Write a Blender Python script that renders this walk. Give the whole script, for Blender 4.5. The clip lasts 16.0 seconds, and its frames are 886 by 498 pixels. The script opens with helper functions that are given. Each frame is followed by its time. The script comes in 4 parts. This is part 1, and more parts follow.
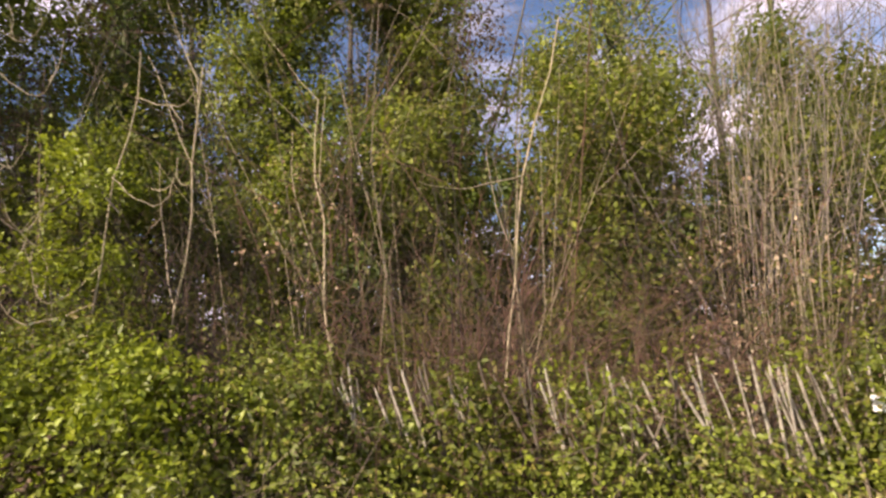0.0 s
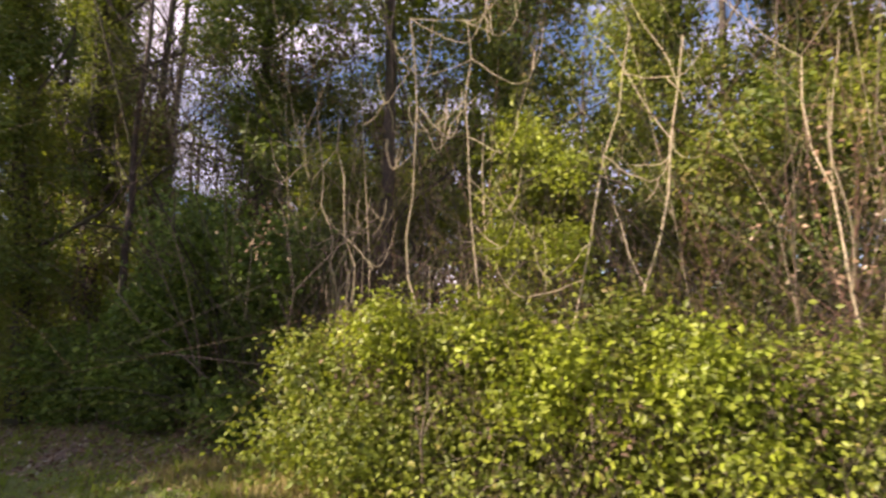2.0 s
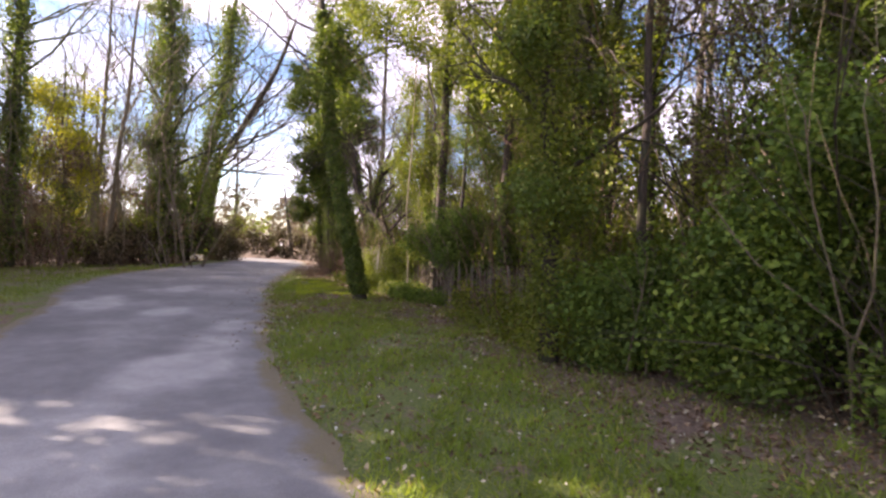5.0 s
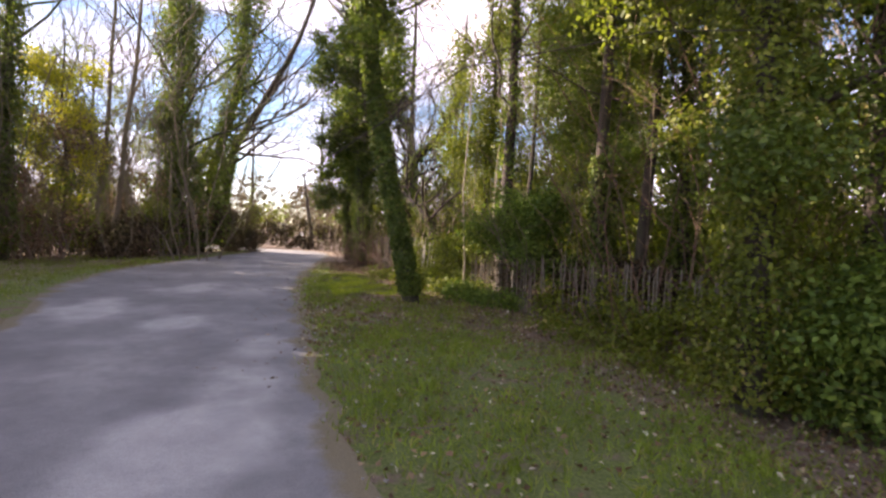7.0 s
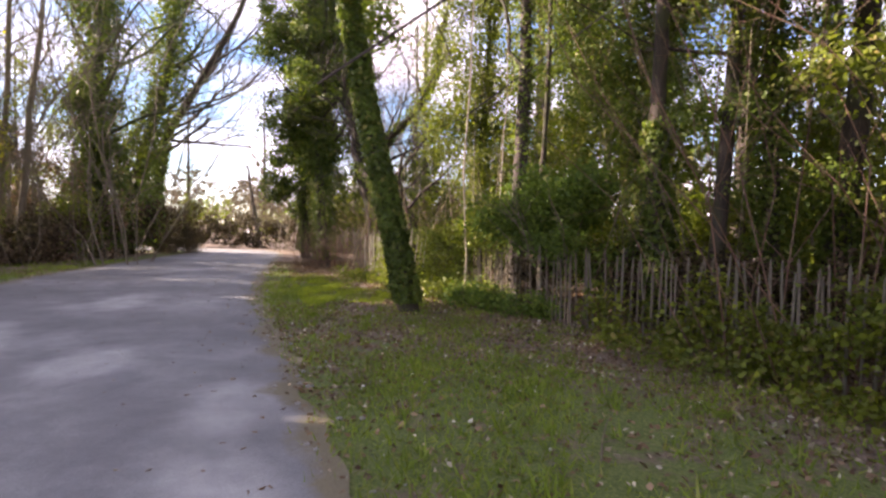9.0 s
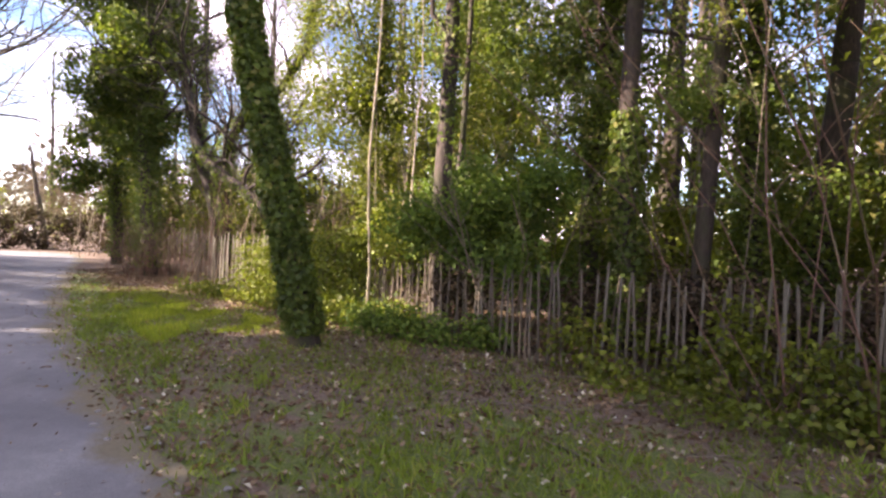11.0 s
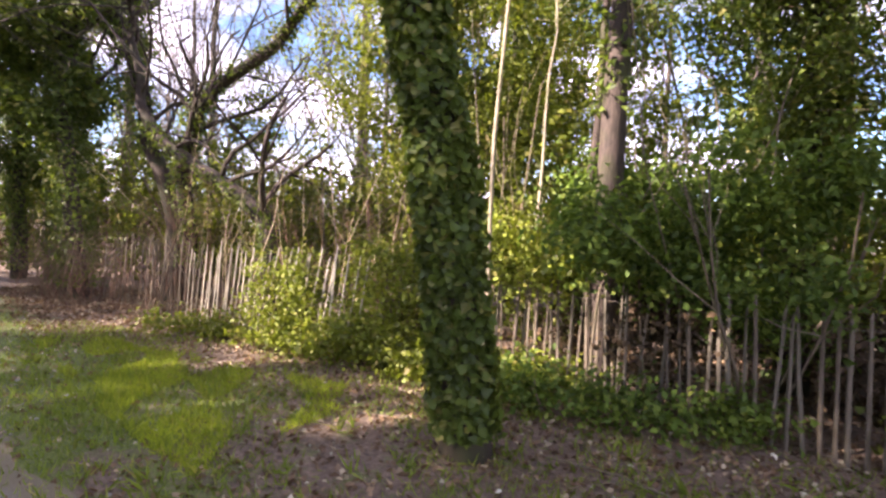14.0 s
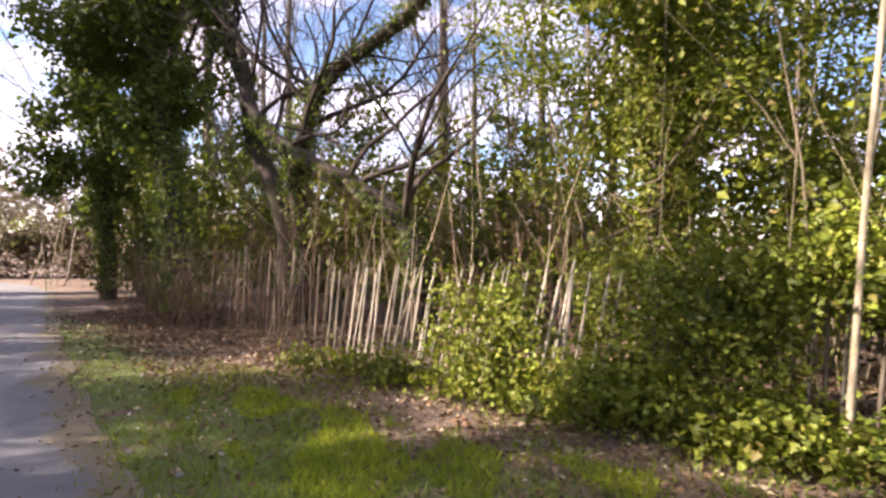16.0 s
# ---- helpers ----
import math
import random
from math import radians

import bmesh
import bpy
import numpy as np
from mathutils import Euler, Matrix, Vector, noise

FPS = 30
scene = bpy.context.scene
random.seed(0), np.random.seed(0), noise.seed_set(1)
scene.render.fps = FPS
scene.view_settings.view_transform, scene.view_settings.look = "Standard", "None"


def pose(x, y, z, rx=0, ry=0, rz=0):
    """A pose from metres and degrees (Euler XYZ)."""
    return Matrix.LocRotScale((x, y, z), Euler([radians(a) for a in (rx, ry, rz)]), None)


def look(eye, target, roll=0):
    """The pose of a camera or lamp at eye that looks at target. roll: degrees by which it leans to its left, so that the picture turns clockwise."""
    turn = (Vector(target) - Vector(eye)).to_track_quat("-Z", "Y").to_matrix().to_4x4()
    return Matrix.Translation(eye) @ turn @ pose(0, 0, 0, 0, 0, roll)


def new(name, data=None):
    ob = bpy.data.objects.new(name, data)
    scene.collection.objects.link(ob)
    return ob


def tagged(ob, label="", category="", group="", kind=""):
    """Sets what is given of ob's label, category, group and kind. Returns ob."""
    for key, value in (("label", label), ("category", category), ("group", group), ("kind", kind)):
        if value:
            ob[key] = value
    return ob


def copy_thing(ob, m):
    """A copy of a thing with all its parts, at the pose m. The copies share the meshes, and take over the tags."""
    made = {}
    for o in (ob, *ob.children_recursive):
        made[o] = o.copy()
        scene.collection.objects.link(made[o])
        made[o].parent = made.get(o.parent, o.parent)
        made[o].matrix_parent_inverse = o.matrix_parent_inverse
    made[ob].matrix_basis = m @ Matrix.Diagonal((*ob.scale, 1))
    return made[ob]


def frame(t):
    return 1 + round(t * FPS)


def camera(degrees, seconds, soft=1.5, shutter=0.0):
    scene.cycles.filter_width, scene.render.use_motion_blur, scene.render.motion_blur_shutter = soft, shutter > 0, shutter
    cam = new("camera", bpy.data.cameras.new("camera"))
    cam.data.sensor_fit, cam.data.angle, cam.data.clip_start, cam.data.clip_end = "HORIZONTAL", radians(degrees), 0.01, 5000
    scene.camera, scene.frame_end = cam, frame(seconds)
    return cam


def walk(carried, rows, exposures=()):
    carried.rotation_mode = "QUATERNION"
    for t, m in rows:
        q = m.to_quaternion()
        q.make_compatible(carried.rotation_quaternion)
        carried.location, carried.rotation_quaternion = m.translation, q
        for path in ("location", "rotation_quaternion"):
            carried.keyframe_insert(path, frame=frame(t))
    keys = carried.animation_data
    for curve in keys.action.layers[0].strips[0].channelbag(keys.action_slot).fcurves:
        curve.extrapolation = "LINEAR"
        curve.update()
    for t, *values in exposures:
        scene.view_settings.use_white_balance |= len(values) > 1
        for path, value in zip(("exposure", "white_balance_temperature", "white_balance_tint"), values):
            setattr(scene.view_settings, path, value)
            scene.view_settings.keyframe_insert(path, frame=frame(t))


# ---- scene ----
cam = camera(78.2, 16.0, soft=2.55, shutter=0.2)
METRES, EYE, TILT, LEAN, TURN = 18.0, 1.57, 7.6, 1.6, 0.0
ROWS = [
    (0.0, 0.0, 0.0, 0.0, 0.0, 0.0, -0.0),
    (0.5, -0.029, -0.0012, -0.0004, 1.68, -0.21, 0.41),
    (1.0, -0.0588, -0.0053, -0.0013, 5.73, -0.16, 0.35),
    (1.5, -0.0885, -0.0077, -0.0033, 12.37, -0.53, 0.45),
    (2.0, -0.1188, -0.0122, -0.0058, 21.37, -0.91, 0.37),
    (2.5, -0.1479, -0.0135, -0.0077, 29.66, -2.38, 0.65),
    (3.0, -0.1775, -0.0161, -0.0083, 37.03, -3.57, 1.1),
    (3.5, -0.2055, -0.0172, -0.0106, 43.25, -5.04, 2.08),
    (4.0, -0.2339, -0.0199, -0.0115, 50.14, -5.71, 3.0),
    (4.5, -0.2635, -0.0212, -0.0129, 53.75, -5.92, 3.2),
    (7.0, -0.4324, 0.005, -0.0245, 56.32, -7.59, 3.37),
    (7.5, -0.4662, 0.0088, -0.0276, 56.17, -7.51, 3.67),
    (8.0, -0.4981, 0.0152, -0.0311, 55.69, -7.65, 4.17),
    (8.5, -0.5285, 0.0216, -0.0337, 54.82, -7.82, 4.65),
    (9.0, -0.557, 0.0291, -0.0367, 50.42, -8.54, 3.96),
    (9.5, -0.5866, 0.0371, -0.039, 46.48, -8.83, 3.28),
    (10.0, -0.6156, 0.0433, -0.0406, 41.24, -8.99, 2.13),
    (12.5, -0.7635, 0.0882, -0.0503, 27.89, -8.67, -0.03),
    (13.0, -0.7929, 0.0974, -0.0525, 27.32, -8.69, -0.11),
    (13.5, -0.8206, 0.107, -0.0535, 25.0, -8.93, -0.49),
    (14.0, -0.8513, 0.1155, -0.0527, 23.96, -9.11, -0.73),
    (14.5, -0.8808, 0.1237, -0.0539, 23.95, -8.99, -0.76),
    (15.0, -0.9108, 0.1352, -0.0554, 24.15, -8.97, -0.04),
    (15.5, -0.9424, 0.1439, -0.058, 25.42, -8.93, 0.85),
    (16.0, -0.9732, 0.1539, -0.06, 27.97, -9.01, 1.76),
]
EXPOSURES = [(0.0, 1.09, 7200, 24), (1.5, 1.19, 7200, 27), (2.5, 1.79, 7300, 27), (3.0, 2.02, 7300, 27), (3.5, 2.16, 7300, 27), (4.0, 2.24, 7300, 26), (4.5, 2.21, 7300, 26), (7.0, 2.11, 7300, 24), (10.0, 2.44, 7200, 26), (12.5, 2.64, 7000, 28), (14.5, 2.61, 6900, 28), (16.0, 2.24, 7000, 26)]
walk(cam, [(t, pose(0, 0, EYE, TILT, LEAN, TURN) @ pose(METRES * x, METRES * y, METRES * z, 90 + pitch, roll, yaw)) for t, x, y, z, yaw, pitch, roll in ROWS], EXPOSURES)

# ---- sky and sun ----
SUN_AZ, SUN_EL = radians(220), radians(29)
world = bpy.data.worlds.new("world")
scene.world = world
world.use_nodes = True
wn, wl = world.node_tree.nodes, world.node_tree.links
wn.clear()
sky = wn.new("ShaderNodeTexSky")
sky.sky_type, sky.sun_disc = "NISHITA", False
sky.sun_elevation, sky.sun_rotation = SUN_EL, math.pi / 2 - SUN_AZ
sky.air_density, sky.dust_density, sky.ozone_density = 1.0, 0.3, 4.5
geo = wn.new("ShaderNodeTexCoord")
cloud = wn.new("ShaderNodeTexNoise")
cloud.inputs["Scale"].default_value, cloud.inputs["Detail"].default_value = 3.0, 9.0
stretch = wn.new("ShaderNodeMapping")
stretch.inputs["Scale"].default_value = (1, 1, 3.5)
ramp = wn.new("ShaderNodeValToRGB")
ramp.color_ramp.elements[0].position, ramp.color_ramp.elements[1].position = 0.42, 0.66
mix = wn.new("ShaderNodeMix")
mix.data_type = "RGBA"
mix.inputs["B"].default_value = (7.8, 7.4, 8.6, 1)
bg = wn.new("ShaderNodeBackground")
bg.inputs["Strength"].default_value = 0.082
out = wn.new("ShaderNodeOutputWorld")
wl.new(geo.outputs["Generated"], stretch.inputs["Vector"])
wl.new(stretch.outputs["Vector"], cloud.inputs["Vector"])
wl.new(cloud.outputs["Fac"], ramp.inputs["Fac"])
wl.new(ramp.outputs["Color"], mix.inputs["Factor"])
wl.new(sky.outputs["Color"], mix.inputs["A"])
wl.new(mix.outputs["Result"], bg.inputs["Color"])
wl.new(bg.outputs["Background"], out.inputs["Surface"])

sun = new("sun", bpy.data.lights.new("sun", "SUN"))
sun.data.energy, sun.data.angle, sun.data.color = 5.0, radians(0.53), (1.0, 0.93, 0.82)
sun.matrix_world = look((0, 0, 30), (math.cos(SUN_AZ) * -math.cos(SUN_EL), math.sin(SUN_AZ) * -math.cos(SUN_EL), 30 - math.sin(SUN_EL)))


# ---- materials ----
def material(name):
    m = bpy.data.materials.new(name)
    m.use_nodes = True
    n, l = m.node_tree.nodes, m.node_tree.links
    return m, n, l, n["Principled BSDF"]


def noise_node(n, l, scale, detail=4.0, rough=0.55, vector=None):
    t = n.new("ShaderNodeTexNoise")
    t.inputs["Scale"].default_value, t.inputs["Detail"].default_value, t.inputs["Roughness"].default_value = scale, detail, rough
    if vector:
        l.new(vector, t.inputs["Vector"])
    return t.outputs["Fac"]


def ramp_node(n, l, fac, stops):
    r = n.new("ShaderNodeValToRGB")
    e = r.color_ramp.elements
    while len(e) < len(stops):
        e.new(0.5)
    for el, (pos, col) in zip(e, stops):
        el.position, el.color = pos, (*col, 1)
    l.new(fac, r.inputs["Fac"])
    return r.outputs["Color"]


def mix_node(n, l, fac, a, b, mode="MIX"):
    x = n.new("ShaderNodeMix")
    x.data_type, x.blend_type = "RGBA", mode
    for key, v in (("Factor", fac), ("A", a), ("B", b)):
        if isinstance(v, (int, float)):
            x.inputs[key].default_value = v
        elif isinstance(v, tuple):
            x.inputs[key].default_value = (*v, 1)
        else:
            l.new(v, x.inputs[key])
    return x.outputs["Result"]


def bump_node(n, l, height, strength, distance):
    b = n.new("ShaderNodeBump")
    b.inputs["Strength"].default_value, b.inputs["Distance"].default_value = strength, distance
    l.new(height, b.inputs["Height"])
    return b.outputs["Normal"]


def leaf_material(name, dark, mid, light, odd, rough=0.42, through_light=0.35, thin=(0.30, 0.42, 0.03)):
    """Leaves: every leaf its own shade, patches of growth, some light coming through."""
    m, n, l, p = material(name)
    g = n.new("ShaderNodeNewGeometry")
    c = n.new("ShaderNodeTexCoord")
    island = g.outputs["Random Per Island"]
    col = ramp_node(n, l, island, [(0.0, dark), (0.45, mid), (0.85, light), (0.96, odd)])
    patch = noise_node(n, l, 1.3, 3, 0.6, c.outputs["Object"])
    tone = ramp_node(n, l, patch, [(0.3, (0.62, 0.66, 0.6)), (0.7, (1.3, 1.22, 0.95))])
    col = mix_node(n, l, 1.0, col, tone, "MULTIPLY")
    l.new(col, p.inputs["Base Color"])
    p.inputs["Roughness"].default_value, p.inputs["Specular IOR Level"].default_value = rough, 0.3
    t = n.new("ShaderNodeBsdfTranslucent")
    l.new(mix_node(n, l, 0.55, col, thin), t.inputs["Color"])
    s = n.new("ShaderNodeMixShader")
    s.inputs["Fac"].default_value = through_light
    l.new(p.outputs["BSDF"], s.inputs[1])
    l.new(t.outputs["BSDF"], s.inputs[2])
    l.new(s.outputs["Shader"], n["Material Output"].inputs["Surface"])
    return m


def bark_material(name, dark, light, moss, moss_from=0.55, scale=9.0):
    m, n, l, p = material(name)
    c = n.new("ShaderNodeTexCoord")
    mp = n.new("ShaderNodeMapping")
    mp.inputs["Scale"].default_value = (1, 1, 0.22)
    l.new(c.outputs["Object"], mp.inputs["Vector"])
    fine = noise_node(n, l, scale * 5, 6, 0.65, mp.outputs["Vector"])
    big = noise_node(n, l, scale * 0.35, 3, 0.5, c.outputs["Object"])
    col = ramp_node(n, l, fine, [(0.32, dark), (0.68, light)])
    mask = ramp_node(n, l, big, [(moss_from - 0.08, (0, 0, 0)), (moss_from + 0.12, (1, 1, 1))])
    col = mix_node(n, l, mask, col, moss)
    l.new(col, p.inputs["Base Color"])
    l.new(bump_node(n, l, fine, 0.7, 0.012), p.inputs["Normal"])
    p.inputs["Roughness"].default_value = 0.85
    return m


def wood_material(name, dark, light, grey):
    m, n, l, p = material(name)
    c = n.new("ShaderNodeTexCoord")
    o = n.new("ShaderNodeObjectInfo")
    mp = n.new("ShaderNodeMapping")
    mp.inputs["Scale"].default_value = (1, 1, 0.06)
    l.new(c.outputs["Object"], mp.inputs["Vector"])
    grain = noise_node(n, l, 90, 5, 0.6, mp.outputs["Vector"])
    col = ramp_node(n, l, grain, [(0.3, dark), (0.7, light)])
    col = mix_node(n, l, o.outputs["Random"], col, grey)
    stain = noise_node(n, l, 6, 3, 0.6, c.outputs["Object"])
    col = mix_node(n, l, 1.0, col, ramp_node(n, l, stain, [(0.3, (0.6, 0.62, 0.52)), (0.65, (1.1, 1.08, 1.05))]), "MULTIPLY")
    l.new(col, p.inputs["Base Color"])
    l.new(bump_node(n, l, grain, 0.5, 0.003), p.inputs["Normal"])
    p.inputs["Roughness"].default_value = 0.8
    return m


# Same ivy twice: the second has the sun's brightness put into its leaf colours.
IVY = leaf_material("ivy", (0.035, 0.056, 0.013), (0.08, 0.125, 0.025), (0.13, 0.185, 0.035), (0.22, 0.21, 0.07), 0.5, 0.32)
IVY_SUN_TINT = leaf_material("ivy_sun_tint", (0.05, 0.07, 0.014), (0.155, 0.20, 0.03), (0.26, 0.32, 0.055), (0.25, 0.23, 0.07), 0.48, 0.28, (0.40, 0.48, 0.03))
LAUREL = leaf_material("laurel", (0.035, 0.06, 0.014), (0.09, 0.155, 0.028), (0.17, 0.25, 0.045), (0.20, 0.24, 0.05), 0.6, 0.36, (0.20, 0.34, 0.04))
OLIVE = leaf_material("olive_leaf", (0.042, 0.054, 0.012), (0.10, 0.13, 0.018), (0.19, 0.225, 0.03), (0.19, 0.15, 0.06), 0.55, 0.34, (0.36, 0.46, 0.03))
YELLOW = leaf_material("yellow_leaf", (0.18, 0.20, 0.02), (0.34, 0.36, 0.03), (0.50, 0.50, 0.04), (0.40, 0.33, 0.04), 0.5, 0.45, (0.66, 0.66, 0.03))
BROWN_LEAF = leaf_material("dead_leaf", (0.09, 0.055, 0.036), (0.18, 0.115, 0.078), (0.31, 0.22, 0.16), (0.50, 0.42, 0.33), 0.75, 0.12, (0.3, 0.16, 0.05))
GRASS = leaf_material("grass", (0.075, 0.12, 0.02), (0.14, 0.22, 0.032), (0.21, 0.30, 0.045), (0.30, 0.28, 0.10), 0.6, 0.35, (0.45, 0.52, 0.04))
# GRASS again, lightened: the sunlight is put into the colour.
GRASS_SUN_TINT = leaf_material("grass_sun_tint", (0.15, 0.21, 0.02), (0.27, 0.36, 0.03), (0.37, 0.46, 0.04), (0.42, 0.40, 0.10), 0.6, 0.35, (0.5, 0.58, 0.04))
DRY_GRASS = leaf_material("dry_grass", (0.16, 0.13, 0.06), (0.26, 0.22, 0.10), (0.36, 0.31, 0.16), (0.14, 0.17, 0.04), 0.7, 0.3, (0.4, 0.36, 0.1))
BARK = bark_material("bark", (0.024, 0.017, 0.013), (0.075, 0.052, 0.04), (0.045, 0.046, 0.018))
BARK_MOSS = bark_material("mossy_bark", (0.03, 0.026, 0.014), (0.09, 0.075, 0.04), (0.06, 0.08, 0.018), 0.42)
BARK_PALE = bark_material("pale_bark", (0.20, 0.16, 0.10), (0.42, 0.36, 0.26), (0.20, 0.20, 0.10), 0.6)
TWIG = bark_material("twig", (0.10, 0.075, 0.05), (0.24, 0.19, 0.13), (0.13, 0.12, 0.06), 0.55)
TWIG_GREY = bark_material("grey_twig", (0.15, 0.12, 0.11), (0.30, 0.25, 0.22), (0.22, 0.19, 0.14), 0.6)
TWIG_RED = bark_material("red_twig", (0.09, 0.045, 0.03), (0.20, 0.11, 0.07), (0.15, 0.11, 0.06), 0.55)
TWIG_PALE = bark_material("pale_twig", (0.30, 0.24, 0.14), (0.50, 0.42, 0.27), (0.30, 0.28, 0.14), 0.6)
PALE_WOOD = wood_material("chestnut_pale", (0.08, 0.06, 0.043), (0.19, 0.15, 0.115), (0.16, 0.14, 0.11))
# Lighter pale wood: sunlight on the fence put into its colour.
PALE_SUN_TINT = wood_material("sunlit_pale_tint", (0.30, 0.26, 0.20), (0.52, 0.47, 0.40), (0.45, 0.41, 0.35))
WIRE = material("wire")[0]
WIRE.node_tree.nodes["Principled BSDF"].inputs["Base Color"].default_value = (0.16, 0.14, 0.12, 1)
WIRE.node_tree.nodes["Principled BSDF"].inputs["Metallic"].default_value = 0.7
WIRE.node_tree.nodes["Principled BSDF"].inputs["Roughness"].default_value = 0.6


def ground_material():
    m, n, l, p = material("soil_and_moss")
    c = n.new("ShaderNodeTexCoord")
    a = n.new("ShaderNodeAttribute")
    a.attribute_name = "litter"
    v = c.outputs["Object"]
    soil = ramp_node(n, l, noise_node(n, l, 24, 7, 0.7, v), [(0.3, (0.075, 0.055, 0.04)), (0.5, (0.18, 0.125, 0.088)), (0.72, (0.33, 0.24, 0.175))])
    turf = ramp_node(n, l, noise_node(n, l, 38, 7, 0.75, v), [(0.3, (0.05, 0.07, 0.018)), (0.5, (0.125, 0.165, 0.035)), (0.72, (0.27, 0.29, 0.09))])
    patch = noise_node(n, l, 2.3, 8, 0.75, v)
    add = n.new("ShaderNodeMath")
    add.operation = "ADD"
    l.new(patch, add.inputs[0])
    l.new(a.outputs["Fac"], add.inputs[1])
    mask = ramp_node(n, l, add.outputs[0], [(0.42, (0, 0, 0)), (0.53, (1, 1, 1))])
    l.new(mix_node(n, l, mask, turf, soil), p.inputs["Base Color"])
    l.new(bump_node(n, l, noise_node(n, l, 30, 6, 0.7, v), 0.9, 0.04), p.inputs["Normal"])
    p.inputs["Roughness"].default_value = 0.95
    return m


def road_material():
    m, n, l, p = material("worn_asphalt")
    c = n.new("ShaderNodeTexCoord")
    v = c.outputs["Object"]
    grit = noise_node(n, l, 120, 5, 0.8, v)
    worn = noise_node(n, l, 0.55, 7, 0.6, v)
    patch = noise_node(n, l, 2.6, 6, 0.65, v)
    a = n.new("ShaderNodeAttribute")
    a.attribute_name = "edge"
    w = n.new("ShaderNodeAttribute")
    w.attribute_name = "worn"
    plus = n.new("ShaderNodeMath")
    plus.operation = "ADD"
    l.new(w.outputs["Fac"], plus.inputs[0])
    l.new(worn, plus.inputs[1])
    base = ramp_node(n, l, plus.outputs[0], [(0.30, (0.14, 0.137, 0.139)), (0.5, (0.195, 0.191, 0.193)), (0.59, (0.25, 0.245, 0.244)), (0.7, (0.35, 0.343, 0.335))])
    col = mix_node(n, l, 1.0, base, ramp_node(n, l, patch, [(0.3, (0.78, 0.78, 0.79)), (0.7, (1.12, 1.12, 1.11))]), "MULTIPLY")
    col = mix_node(n, l, 1.0, col, ramp_node(n, l, grit, [(0.3, (0.62, 0.62, 0.62)), (0.72, (1.35, 1.35, 1.33))]), "MULTIPLY")
    soil = ramp_node(n, l, grit, [(0.3, (0.07, 0.06, 0.03)), (0.7, (0.24, 0.20, 0.12))])
    sum_ = n.new("ShaderNodeMath")
    sum_.operation = "ADD"
    l.new(a.outputs["Fac"], sum_.inputs[0])
    l.new(noise_node(n, l, 1.7, 7, 0.7, v), sum_.inputs[1])
    col = mix_node(n, l, ramp_node(n, l, sum_.outputs[0], [(0.80, (0, 0, 0)), (1.02, (1, 1, 1))]), col, soil)
    l.new(col, p.inputs["Base Color"])
    l.new(bump_node(n, l, grit, 0.6, 0.006), p.inputs["Normal"])
    p.inputs["Roughness"].default_value = 0.8
    return m


GROUND, ROAD = ground_material(), road_material()


# ---- mesh builders ----
def mesh_of(name, verts, faces, mat, smooth=False):
    """A mesh from arrays: verts (n, 3), faces (m, k)."""
    me = bpy.data.meshes.new(name)
    verts, faces = np.asarray(verts, np.float32), np.asarray(faces, np.int32)
    m, k = faces.shape
    me.vertices.add(len(verts))
    me.vertices.foreach_set("co", verts.ravel())
    me.loops.add(m * k)
    me.loops.foreach_set("vertex_index", faces.ravel())
    me.polygons.add(m)
    me.polygons.foreach_set("loop_start", np.arange(0, m * k, k, dtype=np.int32))
    me.update(calc_edges=True)
    me.materials.append(mat)
    if smooth:
        me.polygons.foreach_set("use_smooth", np.ones(m, bool))
    return me


def thing(name, label, category, place=(0, 0, 0), group="", kind=""):
    ob = new(name)
    ob.location = place
    return tagged(ob, label, category, group, kind)


def part(name, me, parent, label=""):
    ob = new(name, me)
    ob.parent = parent
    return tagged(ob, label)


def tube_arrays(tubes, sides=5):
    """Tapered tubes along polylines: a list of (points, radii)."""
    V, F, at = [], [], 0
    ang = np.arange(sides) * 2 * math.pi / sides
    for pts, rad in tubes:
        pts, rad = np.asarray(pts, float), np.asarray(rad, float)
        k = len(pts)
        d = np.gradient(pts, axis=0)
        d /= np.linalg.norm(d, axis=1)[:, None] + 1e-9
        ref = np.where(np.abs(d[:, 2:3]) > 0.9, [[1.0, 0, 0]], [[0, 0, 1.0]])
        a = np.cross(d, ref)
        a /= np.linalg.norm(a, axis=1)[:, None] + 1e-9
        for i in range(1, k):
            w = a[i - 1] - d[i] * (a[i - 1] @ d[i])
            a[i] = w / (np.linalg.norm(w) + 1e-9)
        b = np.cross(d, a)
        ring = pts[:, None] + rad[:, None, None] * (a[:, None] * np.cos(ang)[None, :, None] + b[:, None] * np.sin(ang)[None, :, None])
        V.append(ring.reshape(-1, 3))
        i, j = np.meshgrid(np.arange(k - 1), np.arange(sides), indexing="ij")
        j2 = (j + 1) % sides
        F.append(at + np.stack([i * sides + j, i * sides + j2, (i + 1) * sides + j2, (i + 1) * sides + j], -1).reshape(-1, 4))
        at += k * sides
    return np.concatenate(V), np.concatenate(F)


def tube_mesh(name, tubes, mat, sides=5):
    """Tubes joined in one mesh; the thin ones are three-sided and coarser."""
    thick = [q for q in tubes if q[1][0] > 0.012 or len(tubes) == 1]
    thin = [(q[0][::2] if len(q[0]) > 4 and len(q[0]) % 2 else q[0], q[1][::2] if len(q[1]) > 4 and len(q[1]) % 2 else q[1]) for q in tubes if not (q[1][0] > 0.012 or len(tubes) == 1)]
    V, F = np.zeros((0, 3)), np.zeros((0, 4), int)
    for group, k in ((thick, sides), (thin, 3)):
        if group:
            v, f = tube_arrays(group, k)
